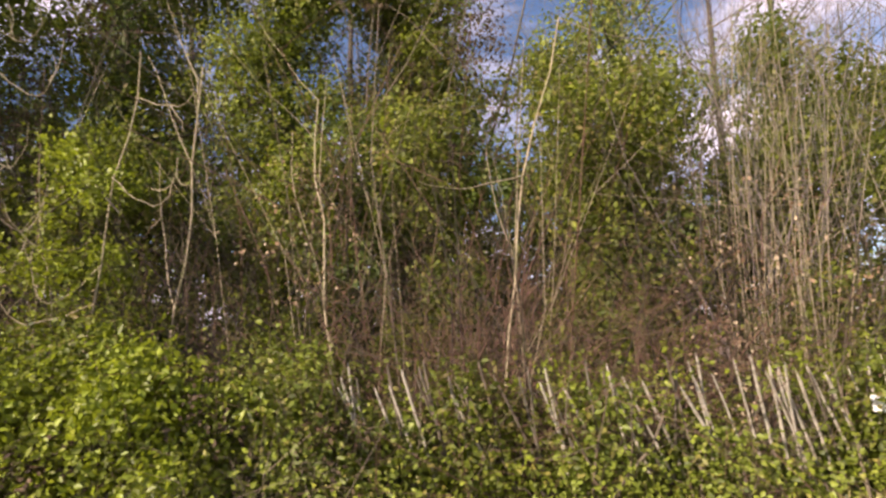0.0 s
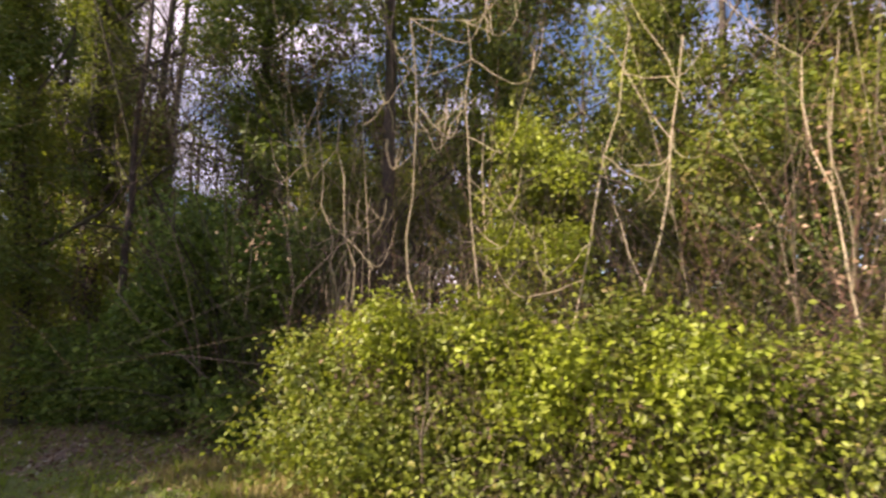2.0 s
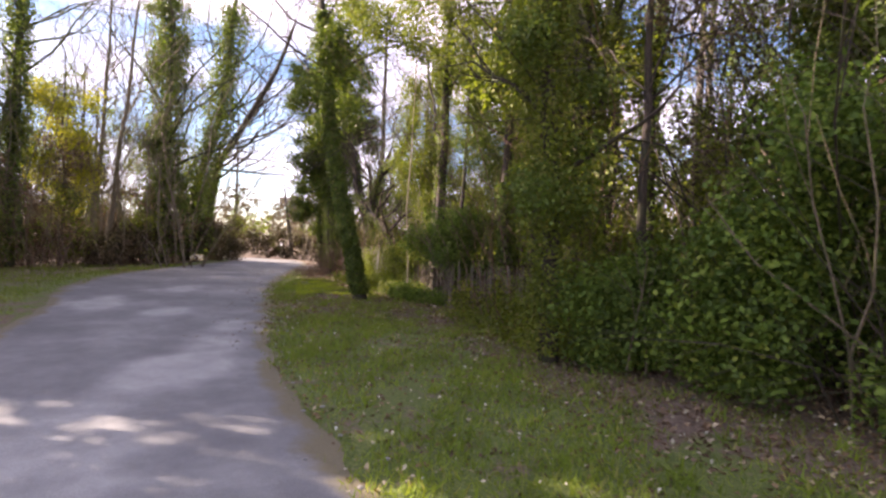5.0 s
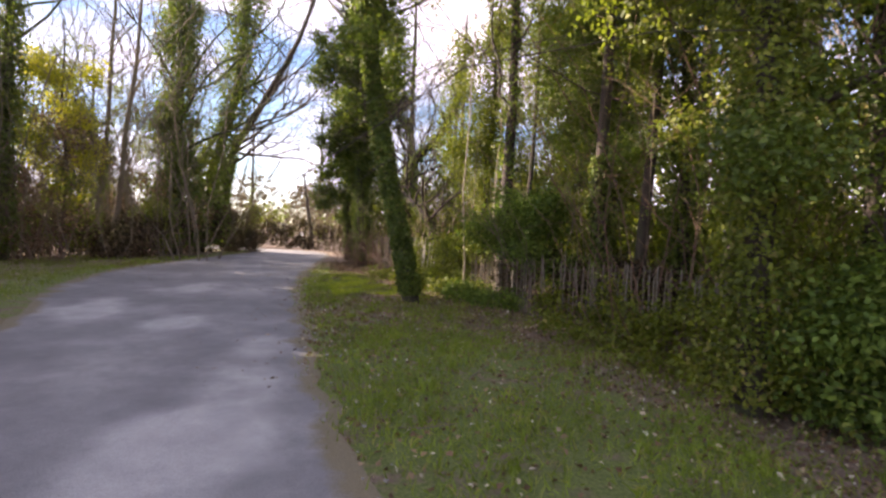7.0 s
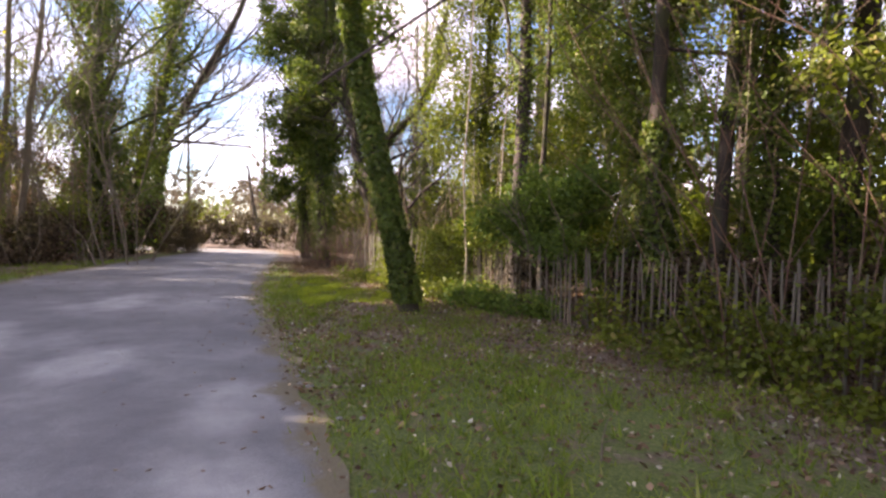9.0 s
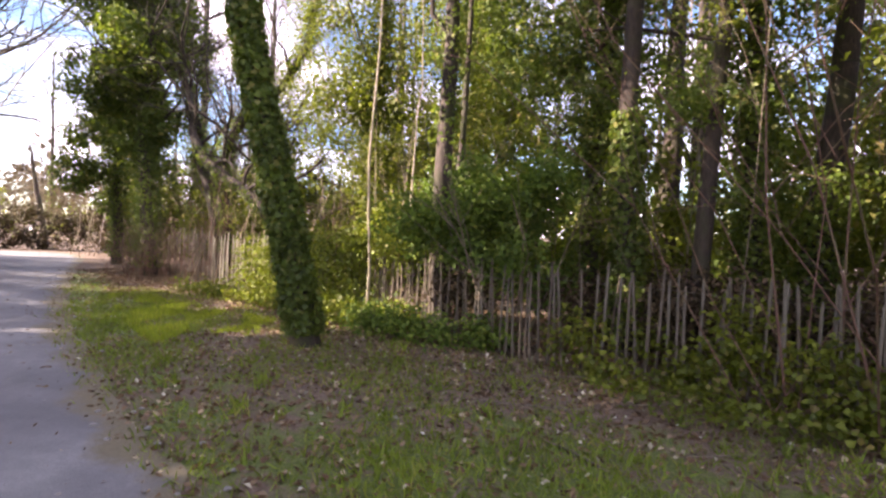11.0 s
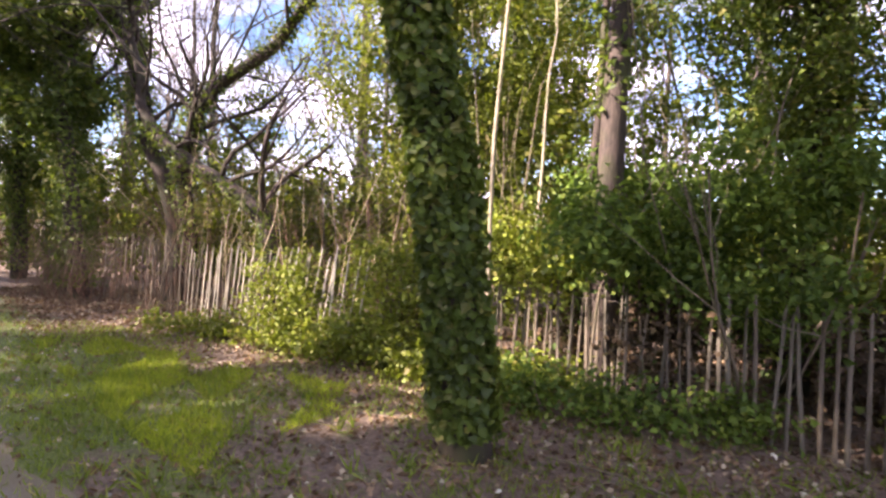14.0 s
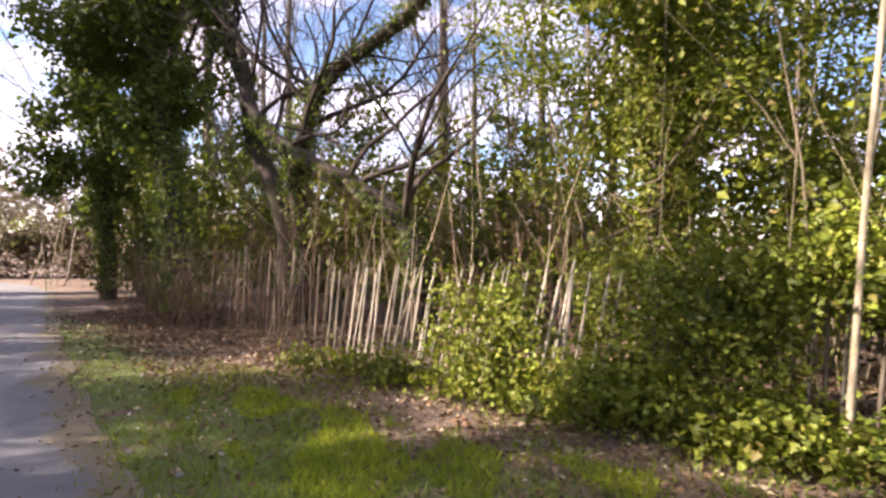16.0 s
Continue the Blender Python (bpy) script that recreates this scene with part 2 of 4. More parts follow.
            F = np.concatenate([F, f + len(V)])
            V = np.concatenate([V, v])
    return mesh_of(name, V, F, mat, smooth=True)


def unit(v):
    return v / (np.linalg.norm(v, axis=-1, keepdims=True) + 1e-9)


def leaf_mesh(name, centres, out, size, rng, mat, shape="leaf"):
    """One small folded leaf at each centre, facing roughly along out."""
    n = len(centres)
    out = unit(out + rng.normal(0, 0.55, (n, 3)))
    side = unit(np.cross(out, rng.normal(0, 1, (n, 3))))
    along = np.cross(side, out)
    s = (size * rng.uniform(0.6, 1.3, n))[:, None]
    c = centres
    fold = 0.22
    if shape == "blade":
        V = np.stack([c - side * s * 0.07, c + side * s * 0.07, c + out * s], 1)
        return mesh_of(name, V.reshape(-1, 3), np.arange(3 * n).reshape(n, 3), mat)
    if shape == "ivy":
        V = np.stack([c - along * s * 0.5, c + side * s * 0.52 - along * s * 0.28 + out * s * fold, c + side * s * 0.3 + along * s * 0.12 + out * s * 0.1,
                      c + along * s * 0.62, c - side * s * 0.3 + along * s * 0.12 + out * s * 0.1, c - side * s * 0.52 - along * s * 0.28 + out * s * fold], 1)
        f = np.array([[0, 1, 2], [0, 2, 3], [0, 3, 4], [0, 4, 5]])
        F = (np.arange(n)[:, None, None] * 6 + f[None]).reshape(-1, 3)
        return mesh_of(name, V.reshape(-1, 3), F, mat)
    V = np.stack([c - along * s * 0.55, c + side * s * 0.34 + out * s * fold, c + along * s * 0.55, c - side * s * 0.34 + out * s * fold], 1)
    f = np.array([[0, 1, 2], [0, 2, 3]])
    F = (np.arange(n)[:, None, None] * 4 + f[None]).reshape(-1, 3)
    return mesh_of(name, V.reshape(-1, 3), F, mat)


def lump_points(rng, lumps, n, shell=0.45, floor_z=0.02):
    """Points in the outer shell of ellipsoidal lumps (x, y, z, rx, ry, rz), gathered in sprays, with gaps."""
    lumps = np.asarray(lumps, float)
    w = lumps[:, 3] * lumps[:, 4] + lumps[:, 3] * lumps[:, 5] + lumps[:, 4] * lumps[:, 5]
    sprays = max(8, n // 14)
    pick = rng.choice(len(lumps), sprays, p=w / w.sum())
    d = unit(rng.normal(0, 1, (sprays, 3)))
    r = 1 - shell * rng.random(sprays) ** 1.3 + 0.10 * rng.normal(0, 1, sprays)
    centre = lumps[pick, :3] + d * r[:, None] * lumps[pick, 3:]
    which = rng.integers(0, sprays, n)
    spread = 0.09 + 0.05 * rng.random(n)
    p = centre[which] + rng.normal(0, 1, (n, 3)) * spread[:, None] * np.array([1, 1, 0.8])
    out = unit(d[which] + np.array([0, 0, 0.55]))
    keep = p[:, 2] > floor_z
    return p[keep], out[keep]


def random_lumps(rng, x0, x1, y0, y1, z0, z1, n, r=(0.35, 0.7)):
    rr = rng.uniform(*r, n)
    return np.stack([rng.uniform(x0, x1, n), rng.uniform(y0, y1, n), rng.uniform(z0, z1, n), rr, rr * rng.uniform(0.7, 1.0, n), rr * rng.uniform(0.7, 1.1, n)], 1)


def limb(rng, p, d, length, r0, r1, steps=6, wander=0.18, lift=0.0):
    pts = [np.array(p, float)]
    d = unit(np.array(d, float))
    for _ in range(steps):
        d = unit(d + rng.normal(0, wander, 3) + np.array([0, 0, lift]))
        pts.append(pts[-1] + d * length / steps)
    return np.array(pts), np.linspace(r0, r1, steps + 1), d


def grow(rng, p, d, length, r, depth, wander=0.2, lift=0.04, kids=(3, 5), spread=0.75, ratio=0.6, steps=0):
    """A branching limb as a list of tubes."""
    pts, rad, _ = limb(rng, p, d, length, r, r * 0.45, steps or (6 if depth > 1 else 4 if depth else 3), wander, lift)
    found = [(pts, rad)]
    if depth > 0:
        for _ in range(rng.integers(kids[0], kids[1] + 1)):
            i = rng.integers(2, len(pts))
            way = unit(pts[i] - pts[i - 1])
            way = unit(way + rng.normal(0, spread, 3))
            found += grow(rng, pts[i], way, length * ratio * rng.uniform(0.7, 1.2), rad[i] * 0.62, depth - 1, wander, lift, kids, spread, ratio, steps)
    return found


def along_tube(rng, pts, rad, n, z0, z1, gap):
    """Points on the skin of a trunk between two heights, with the way out."""
    pts, rad = np.asarray(pts, float), np.asarray(rad, float)
    z = rng.uniform(z0, z1, n)
    c = np.stack([np.interp(z, pts[:, 2], pts[:, 0]), np.interp(z, pts[:, 2], pts[:, 1]), z], 1)
    rr = np.interp(z, pts[:, 2], rad)
    a = rng.uniform(0, 2 * math.pi, n)
    wob = 0.5 + 0.5 * np.sin(a * 2 + z * 2.3) * np.sin(z * 3.1 + a)
    wob = wob * (0.55 + 0.45 * np.sin(z * 1.1 + a * 1.0 + pts[0, 0] * 7))
    off = rr + gap * (0.1 + wob * 0.9 + 0.9 * rng.random(n) ** 3)
    o = np.stack([np.cos(a), np.sin(a), np.zeros(n)], 1)
    return c + o * off[:, None], unit(o + np.array([0, 0, 0.35]))


def smooth01(v, a, b):
    t = np.clip((v - a) / (b - a), 0, 1)
    return t * t * (3 - 2 * t)


def height(x, y):
    """The ground: level by the road, rising gently to the east and towards the hedge there."""
    x, y = np.asarray(x, float), np.asarray(y, float)
    rise = 0.018 * np.clip(x + 9.5, 0, 14)
    bank = 0.08 * smooth01(y, 2.3, 3.8) * smooth01(x, -9, -5)
    return rise + bank


# ---- ground and road ----
ROAD_ROWS = [(60, -40, 56, -46), (24, -17, 21, -22), (10, -8, 8, -13), (2, -4, 0, -8.5), (-3, -1.5, -5, -5.5), (-6.5, 0.5, -8.5, -3.3), (-7.9, 1.15, -10.5, -2.2), (-10.2, 1.4, -12.5, -1.4), (-12.4, 1.95, -14.6, -0.95),
             (-14.5, 2.65, -17, -0.5), (-16.5, 3.3, -19, -0.45), (-18.9, 4.1, -21, -0.2), (-21.2, 5.0, -24, 0.64), (-23.7, 6.1, -27, 2.4), (-28, 8.1, -31, 5.0),
             (-31.5, 9.9, -34.0, 6.9), (-34.5, 10.4, -35.6, 7.0), (-37.0, 8.6, -36.2, 5.5), (-39.4, 5.3, -37.0, 3.2), (-41.2, 0, -38.6, -1.0), (-42, -8, -39.4, -8)]


# Ellipses of paler asphalt: x, y, two radii, turn.
PALE_PATCHES = [(-12.3, 1.25, 0.9, 0.4, 2.8), (-11.2, 0.55, 0.8, 0.5, 2.8), (-17.3, 0.35, 1.3, 0.4, 2.9), (-13.9, 1.9, 0.6, 0.35, 2.7), (-9.6, -0.3, 1.0, 0.6, 2.9), (-15.6, 1.2, 0.7, 0.35, 2.7), (-19.6, 2.2, 0.9, 0.4, 2.7)]


def build_road():
    rows = np.array(ROAD_ROWS, float)
    s = np.arange(len(rows))
    u = np.linspace(0, len(rows) - 1, 600)
    R = np.stack([np.interp(u, s, rows[:, i]) for i in range(4)], 1)
    ker = np.ones(25) / 25
    for i in range(4):
        R[:, i] = np.convolve(np.pad(R[:, i], 12, mode="edge"), ker, "valid")
    rng = np.random.default_rng(5)
    n = 46
    w = np.linspace(0, 1, n)
    V = np.zeros((len(u), n, 3))
    for i in range(len(u)):
        a, b = R[i, :2], R[i, 2:]
        e1 = 0.14 * noise.noise(Vector((u[i] * 4.0, 0, 0))) 
        e2 = 0.22 * noise.noise(Vector((u[i] * 4.0, 9, 0)))
        way = unit(b - a)
        a, b = a + way * e1, b + way * e2
        V[i, :, :2] = a + (b - a) * w[:, None]
    V[:, :, 2] = height(V[:, :, 0], V[:, :, 1]) + 0.010 + 0.012 * np.sin(w * math.pi)[None, :]
    i, j = np.meshgrid(np.arange(len(u) - 1), np.arange(n - 1), indexing="ij")
    F = np.stack([i * n + j, (i + 1) * n + j, (i + 1) * n + j + 1, i * n + j + 1], -1).reshape(-1, 4)
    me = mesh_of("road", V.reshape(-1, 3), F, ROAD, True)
    # Each ellipse raises the asphalt's tone towards the paler stops.
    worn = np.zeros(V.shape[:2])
    for x, y, rx, ry, a in PALE_PATCHES:
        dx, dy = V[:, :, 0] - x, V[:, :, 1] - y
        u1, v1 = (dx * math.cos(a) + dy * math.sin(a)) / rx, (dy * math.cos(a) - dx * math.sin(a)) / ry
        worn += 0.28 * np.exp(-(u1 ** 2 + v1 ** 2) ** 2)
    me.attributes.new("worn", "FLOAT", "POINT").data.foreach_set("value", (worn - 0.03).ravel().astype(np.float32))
    fringe = np.tile(np.maximum(1 - np.minimum(w, 1 - w) * 8, 0) * 0.66, len(u))
    me.attributes.new("edge", "FLOAT", "POINT").data.foreach_set("value", fringe.astype(np.float32))
    tagged(new("road", me), "worn grey asphalt lane with pale patches between grass verges", "road", kind="structure")
    return R


ROAD_EDGE = build_road()


def off_road(x, y):
    """Metres by which places lie beyond the road's edge (minus: on it), roughly."""
    best = np.full(np.shape(x), 1e9)
    mid = (ROAD_EDGE[::6, :2] + ROAD_EDGE[::6, 2:]) / 2
    half = np.linalg.norm(ROAD_EDGE[::6, :2] - ROAD_EDGE[::6, 2:], axis=1) / 2
    for (mx, my), h in zip(mid, half):
        best = np.minimum(best, np.hypot(x - mx, y - my) - h)
    return best


FENCE = [(-25.2, 8.75), (-22.8, 8.0), (-21.1, 7.5), (-20.0, 7.15), (-18.75, 6.9), (-17.3, 7.15), (-16.0, 6.9), (-14.9, 6.45), (-14.3, 6.25), (-13.0, 6.2),
         (-12.3, 5.95), (-11.5, 5.6), (-10.6, 5.3), (-9.0, 4.8), (-6.0, 4.5), (-3.0, 4.15), (0.0, 3.95), (6.0, 3.95), (9.0, 4.0)]


def fence_y(x):
    f = np.array(FENCE)
    return np.interp(x, f[:, 0], f[:, 1])


def ground_z(x, y):
    """The ground with its small bumps."""
    bump = np.sin(x * 2.1 + 0.7 * np.sin(y * 1.7)) * np.cos(y * 2.6 + 0.5 * np.sin(x * 3.1)) + 0.5 * np.sin(x * 5.3 + y * 4.1)
    return height(x, y) + 0.018 * bump * smooth01(off_road(x, y), 0.3, 1.2)


def build_ground():
    gx = np.concatenate([[-600, -300, -150, -90, -65, -52], np.arange(-45, 14, 0.25), [18, 26, 40, 80, 160, 300, 600]])
    gy = np.concatenate([[-600, -300, -150, -80, -45, -28, -18], np.arange(-12, 26, 0.3), [32, 45, 80, 160, 300, 600]])
    X, Y = np.meshgrid(gx, gy, indexing="ij")
    off = off_road(X, Y)
    Z = ground_z(X, Y) - 0.02 * (off < -0.25)
    behind = smooth01(Y - fence_y(X), -1.6, -0.3)
    west = smooth01(-X, 20.0, 22.3) * smooth01(off, 0.4, 1.4)
    mottle = 0.08 * smooth01(-X, 13.5, 15.5) * smooth01(X, -18.6, -17.6)
    under = 0.16 * np.exp(-(((X + 15.0) / 2.4) ** 2 + ((Y - 5.0) / 0.9) ** 2))
    litter = 0.32 * behind + 0.22 * west + mottle + under - 0.10
    nx, ny = X.shape
    i, j = np.meshgrid(np.arange(nx - 1), np.arange(ny - 1), indexing="ij")
    F = np.stack([i * ny + j, (i + 1) * ny + j, (i + 1) * ny + j + 1, i * ny + j + 1], -1).reshape(-1, 4)
    me = mesh_of("ground", np.stack([X, Y, Z], -1).reshape(-1, 3), F, GROUND, True)
    at = me.attributes.new("litter", "FLOAT", "POINT")
    at.data.foreach_set("value", litter.astype(np.float32).ravel())
    tagged(new("ground", me), "mossy verge and woodland soil strewn with dead leaves", "ground", kind="structure")


build_ground()


# ---- kinds of things ----
def tree(name, label, base, lean=(0, 0), tall=9.0, r=0.15, seed=1, bark=None, ivy=None, leaf=None, crown=None, crown_leaves=0, limbs=5, limb_from=0.4,
         limb_len=2.6, depth=2, bend=None, crown_size=0.075, ivy_size=0.065, ivy_mat=None, spread=0.9, group="", ivy_shape="leaf", reach=(), rings=12):
    """A tree: trunk, bare branches, ivy up the trunk (from, to, thickness, leaves) and leafy lumps in the crown."""
    rng = np.random.default_rng(seed)
    bark, leaf, ivy_mat = bark or BARK, leaf or OLIVE, ivy_mat or IVY
    zb = float(height(base[0], base[1]))
    root = thing(name, label, "tree", (base[0], base[1], zb), group)
    z = np.linspace(0, tall, rings)
    path = np.stack([lean[0] * z, lean[1] * z, z], 1)
    if bend:
        b = np.array(bend, float)
        path[:, 0], path[:, 1] = np.interp(z, b[:, 2], b[:, 0]), np.interp(z, b[:, 2], b[:, 1])
    path[1:, :2] += np.cumsum(rng.normal(0, 0.03, (rings - 1, 2)), 0)
    rad = r * (1 - 0.72 * (z / tall) ** 0.9)
    rad[0] *= 1.12
    path[0, 2] = -0.08
    part("trunk", tube_mesh("trunk", [(path, rad)], bark, 9), root)
    for _ in range(limbs):
        zz = rng.uniform(limb_from, 0.97) * tall
        p = [np.interp(zz, z, path[:, i]) for i in (0, 1)] + [zz]
        a = rng.uniform(0, 2 * math.pi)
        bough = grow(rng, p, (math.cos(a) * spread, math.sin(a) * spread, 0.7), limb_len * rng.uniform(0.7, 1.25), float(np.interp(zz, z, rad)) * 0.38, depth)
        part("branch", tube_mesh("branch", bough, bark, 4), root)
    for zz, way, far in reach:
        p = [float(np.interp(zz, z, path[:, i])) for i in (0, 1)] + [zz]
        part("branch", tube_mesh("branch", grow(rng, p, way, far, float(np.interp(zz, z, rad)) * 0.4, 3, 0.16, 0.03), bark, 5), root)
    if ivy:
        z0, z1, thick, n = ivy
        p, o = along_tube(rng, path, rad, n, z0, z1, thick)
        part("ivy", leaf_mesh("ivy", p, o, ivy_size, rng, ivy_mat, ivy_shape), root, "ivy climbing the trunk")
    if crown is not None and crown_leaves:
        p, o = lump_points(rng, crown, crown_leaves, floor_z=0.1)
        part("crown", leaf_mesh("crown", p, o, crown_size, rng, leaf), root)
    return root


def column(rng, z0, z1, rad, n, lean=(0, 0), r=(0.35, 0.6)):
    """Lumps stacked round a trunk, for ivy-clad and leafy crowns."""
    L = random_lumps(rng, -rad, rad, -rad, rad, z0, z1, n, r)
    L[:, 0] += lean[0] * L[:, 2]
    L[:, 1] += lean[1] * L[:, 2]
    return L


def shrub(name, label, place, size, leaves, mat, seed, leaf_size=0.06, lumps=14, r=(0.3, 0.55), stems=5, shape="leaf", z0=0.15, stem_mat=None):
    """A shrub: stems and a mass of leaves in lumps over a box of size (x, y, z)."""
    rng = np.random.default_rng(seed)
    sx, sy, sz = size
    root = thing(name, label, "shrub", (place[0], place[1], float(height(place[0], place[1]))))
    L = random_lumps(rng, -sx / 2, sx / 2, -sy / 2, sy / 2, z0, max(z0 + 0.05, sz - r[0]), lumps, r)
    for _ in range(stems):
        stem = grow(rng, (rng.uniform(-sx, sx) * 0.4, rng.uniform(-sy, sy) * 0.3, -0.05), (rng.normal(0, 0.3), rng.normal(0, 0.3), 1), sz * 0.95, 0.014, 1, 0.15, 0.03, (2, 4), 0.5)
        part("stem", tube_mesh("stem", stem, stem_mat or TWIG, 4), root)
    p, o = lump_points(rng, L, leaves, floor_z=0.03)
    part("foliage", leaf_mesh("foliage", p, o, leaf_size, rng, mat, shape), root)
    return root


def saplings(label, x0, x1, y0, y1, count, tall, mat, seed, r=0.009, wander=0.08, lean=(0, 0), depth=1, tilt=0.12):
    """Single thin stems, each one a thing."""
    rng = np.random.default_rng(seed)
    for _ in range(count):
        x, y = rng.uniform(x0, x1), rng.uniform(y0, y1)
        root = thing("sapling", label, "sapling", (x, y, float(height(x, y))), "saplings in the hedge")
        g = grow(rng, (0, 0, -0.04), (rng.normal(lean[0], tilt), rng.normal(lean[1], tilt), 1), rng.uniform(*tall), r * rng.uniform(0.6, 1.4), depth, wander, 0.02, (1, 4), 0.45, 0.4)
        part("stem", tube_mesh("stem", g, mat, 4), root)


def thicket(name, label, x0, x1, y0, y1, stems, tall, mat, seed, r=0.006, depth=1, wander=0.12, lean=(0, 0), spread=0.5, category="undergrowth"):
    """Uncountable bare stems and twigs over a patch of ground."""
    rng = np.random.default_rng(seed)
    tubes = []
    for _ in range(stems):
        x, y = rng.uniform(x0, x1), rng.uniform(y0, y1)
        h = rng.uniform(*tall)
        tubes += grow(rng, (x, y, float(height(x, y)) - 0.03), (rng.normal(lean[0], 0.18), rng.normal(lean[1], 0.18), 1), h, r * rng.uniform(0.7, 1.5), depth, wander, 0.02, (2, 4), spread, 0.5)
    return tagged(new(name, tube_mesh(name, tubes, mat, 3)), label, category, kind="stuff")


def masses(name, label, boxes, leaves, mat, seed, leaf_size, category="undergrowth", shape="leaf"):
    """An uncountable mass of foliage over boxes (x0, x1, y0, y1, z0, z1, lumps, radius)."""
    rng = np.random.default_rng(seed)
    L = np.concatenate([random_lumps(rng, *b[:6], b[6], (b[7] * 0.7, b[7] * 1.2)) for b in boxes])
    p, o = lump_points(rng, L, leaves, floor_z=0.05)
    return tagged(new(name, leaf_mesh(name, p, o, leaf_size, rng, mat, shape)), label, category, kind="stuff")


HEDGE_TWIG = leaf_material("hedge_leaf", (0.035, 0.022, 0.015), (0.07, 0.045, 0.03), (0.11, 0.075, 0.05), (0.16, 0.12, 0.08), 0.8, 0.05)

YELLOW_GREEN = leaf_material("young_leaf", (0.09, 0.115, 0.018), (0.19, 0.23, 0.025), (0.28, 0.36, 0.04), (0.30, 0.34, 0.06), 0.45, 0.3, (0.5, 0.6, 0.03))

# ---- the chestnut fence ----
def pale_mesh(seed, mat):
    """A cleft pale: uneven six-sided stake with a cut point."""
    rng = np.random.default_rng(seed)
    tall = 1.14
    z = np.array([-0.06, 0.3, 0.62, 0.9, tall - 0.06, tall])
    k, sides = len(z), 6
    ang = np.arange(sides) * math.pi / 3 + rng.uniform(-0.25, 0.25, sides)
    base = rng.uniform(0.009, 0.0165, sides)
    V = []
    drift = np.cumsum(rng.normal(0, 0.005, (k, 2)), 0)
    for i in range(k):
        f = (1, 1, 0.95, 0.92, 0.85, 0.22)[i]
        rr = base * f * rng.uniform(0.92, 1.08, sides)
        V.append(np.stack([drift[i, 0] + rr * np.cos(ang) * 1.15, drift[i, 1] + rr * np.sin(ang) * 0.8, np.full(sides, z[i])], 1))
    i, j = np.meshgrid(np.arange(k - 1), np.arange(sides), indexing="ij")
    F = np.stack([i * sides + j, i * sides + (j + 1) % sides, (i + 1) * sides + (j + 1) % sides, (i + 1) * sides + j], -1).reshape(-1, 4)
    F = np.concatenate([F, [[(k - 1) * sides + a for a in (0, 1, 2, 5)], [(k - 1) * sides + a for a in (2, 3, 4, 5)]]])
    return mesh_of("pale", np.concatenate(V), F, mat)


PALES = {False: [pale_mesh(i, PALE_WOOD) for i in range(6)], True: [pale_mesh(20 + i, PALE_SUN_TINT) for i in range(4)]}


def fence(label, x0, x1, seed, tilt, step=0.086, sink=0.0, tall=1.0, loose=0.035, slim=1.0):
    """A run of paling fence along FENCE from x0 to x1. tilt: rows of x, lean along, lean across, share painted sunlit.
    """
    rng = np.random.default_rng(seed)
    mid = (x0 + x1) / 2
    root = thing("paling_fence", label, "fence", (mid, float(fence_y(mid)), float(height(mid, fence_y(mid)))), "fences along the wood")
    o = np.array(root.location)
    T = np.array(tilt, float)
    x, tops = x0, []
    while x < x1:
        y = float(fence_y(x)) + 0.03 * math.sin(x * 2.1)
        zz = float(height(x, y)) - sink
        a = np.interp(x, T[:, 0], T[:, 1]) + rng.normal(0, loose)
        c = np.interp(x, T[:, 0], T[:, 2]) + rng.normal(0, 0.02)
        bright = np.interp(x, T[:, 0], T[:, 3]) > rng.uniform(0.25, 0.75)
        slope = math.atan2(float(fence_y(x + 0.1) - fence_y(x - 0.1)), 0.2)
        if rng.random() > 0.05:
            s = tall * rng.uniform(0.9, 1.06)
            p = new("pale", PALES[bright][rng.integers(0, len(PALES[bright]))])
            p.parent = root
            p.matrix_basis = Matrix.Translation((x - o[0], y - o[1], zz - o[2])) @ Matrix.Rotation(slope, 4, "Z") @ Matrix.Rotation(a, 4, "Y") @ Matrix.Rotation(c, 4, "X") @ Matrix.Rotation(rng.uniform(-0.5, 0.5), 4, "Z") @ Matrix.Diagonal((slim, slim, s, 1))
            tops.append((x, y, zz, slope, a))
        x += step * math.cos(slope) * rng.uniform(0.85, 1.15)
    for h in (0.28, 0.88):
        pts = np.array([(x + math.sin(a) * h * math.cos(s) - o[0], y + math.sin(a) * h * math.sin(s) - o[1] - 0.015, z + h * math.cos(a) - o[2]) for x, y, z, s, a in tops])
        part("wire", tube_mesh("wire", [(pts, np.full(len(pts), 0.0022))], WIRE, 3), root, "rusty twisted fence wire")
    return root


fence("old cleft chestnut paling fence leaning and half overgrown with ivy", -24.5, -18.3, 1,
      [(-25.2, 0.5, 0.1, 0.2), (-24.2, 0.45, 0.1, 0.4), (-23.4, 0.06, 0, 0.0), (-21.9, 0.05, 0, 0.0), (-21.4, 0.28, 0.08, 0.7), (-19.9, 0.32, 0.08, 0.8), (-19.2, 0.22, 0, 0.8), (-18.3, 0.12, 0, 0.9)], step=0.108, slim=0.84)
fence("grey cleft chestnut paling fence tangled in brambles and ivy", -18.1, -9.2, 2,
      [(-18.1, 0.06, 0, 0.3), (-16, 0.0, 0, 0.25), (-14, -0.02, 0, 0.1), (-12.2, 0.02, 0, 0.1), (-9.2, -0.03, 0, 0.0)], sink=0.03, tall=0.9)
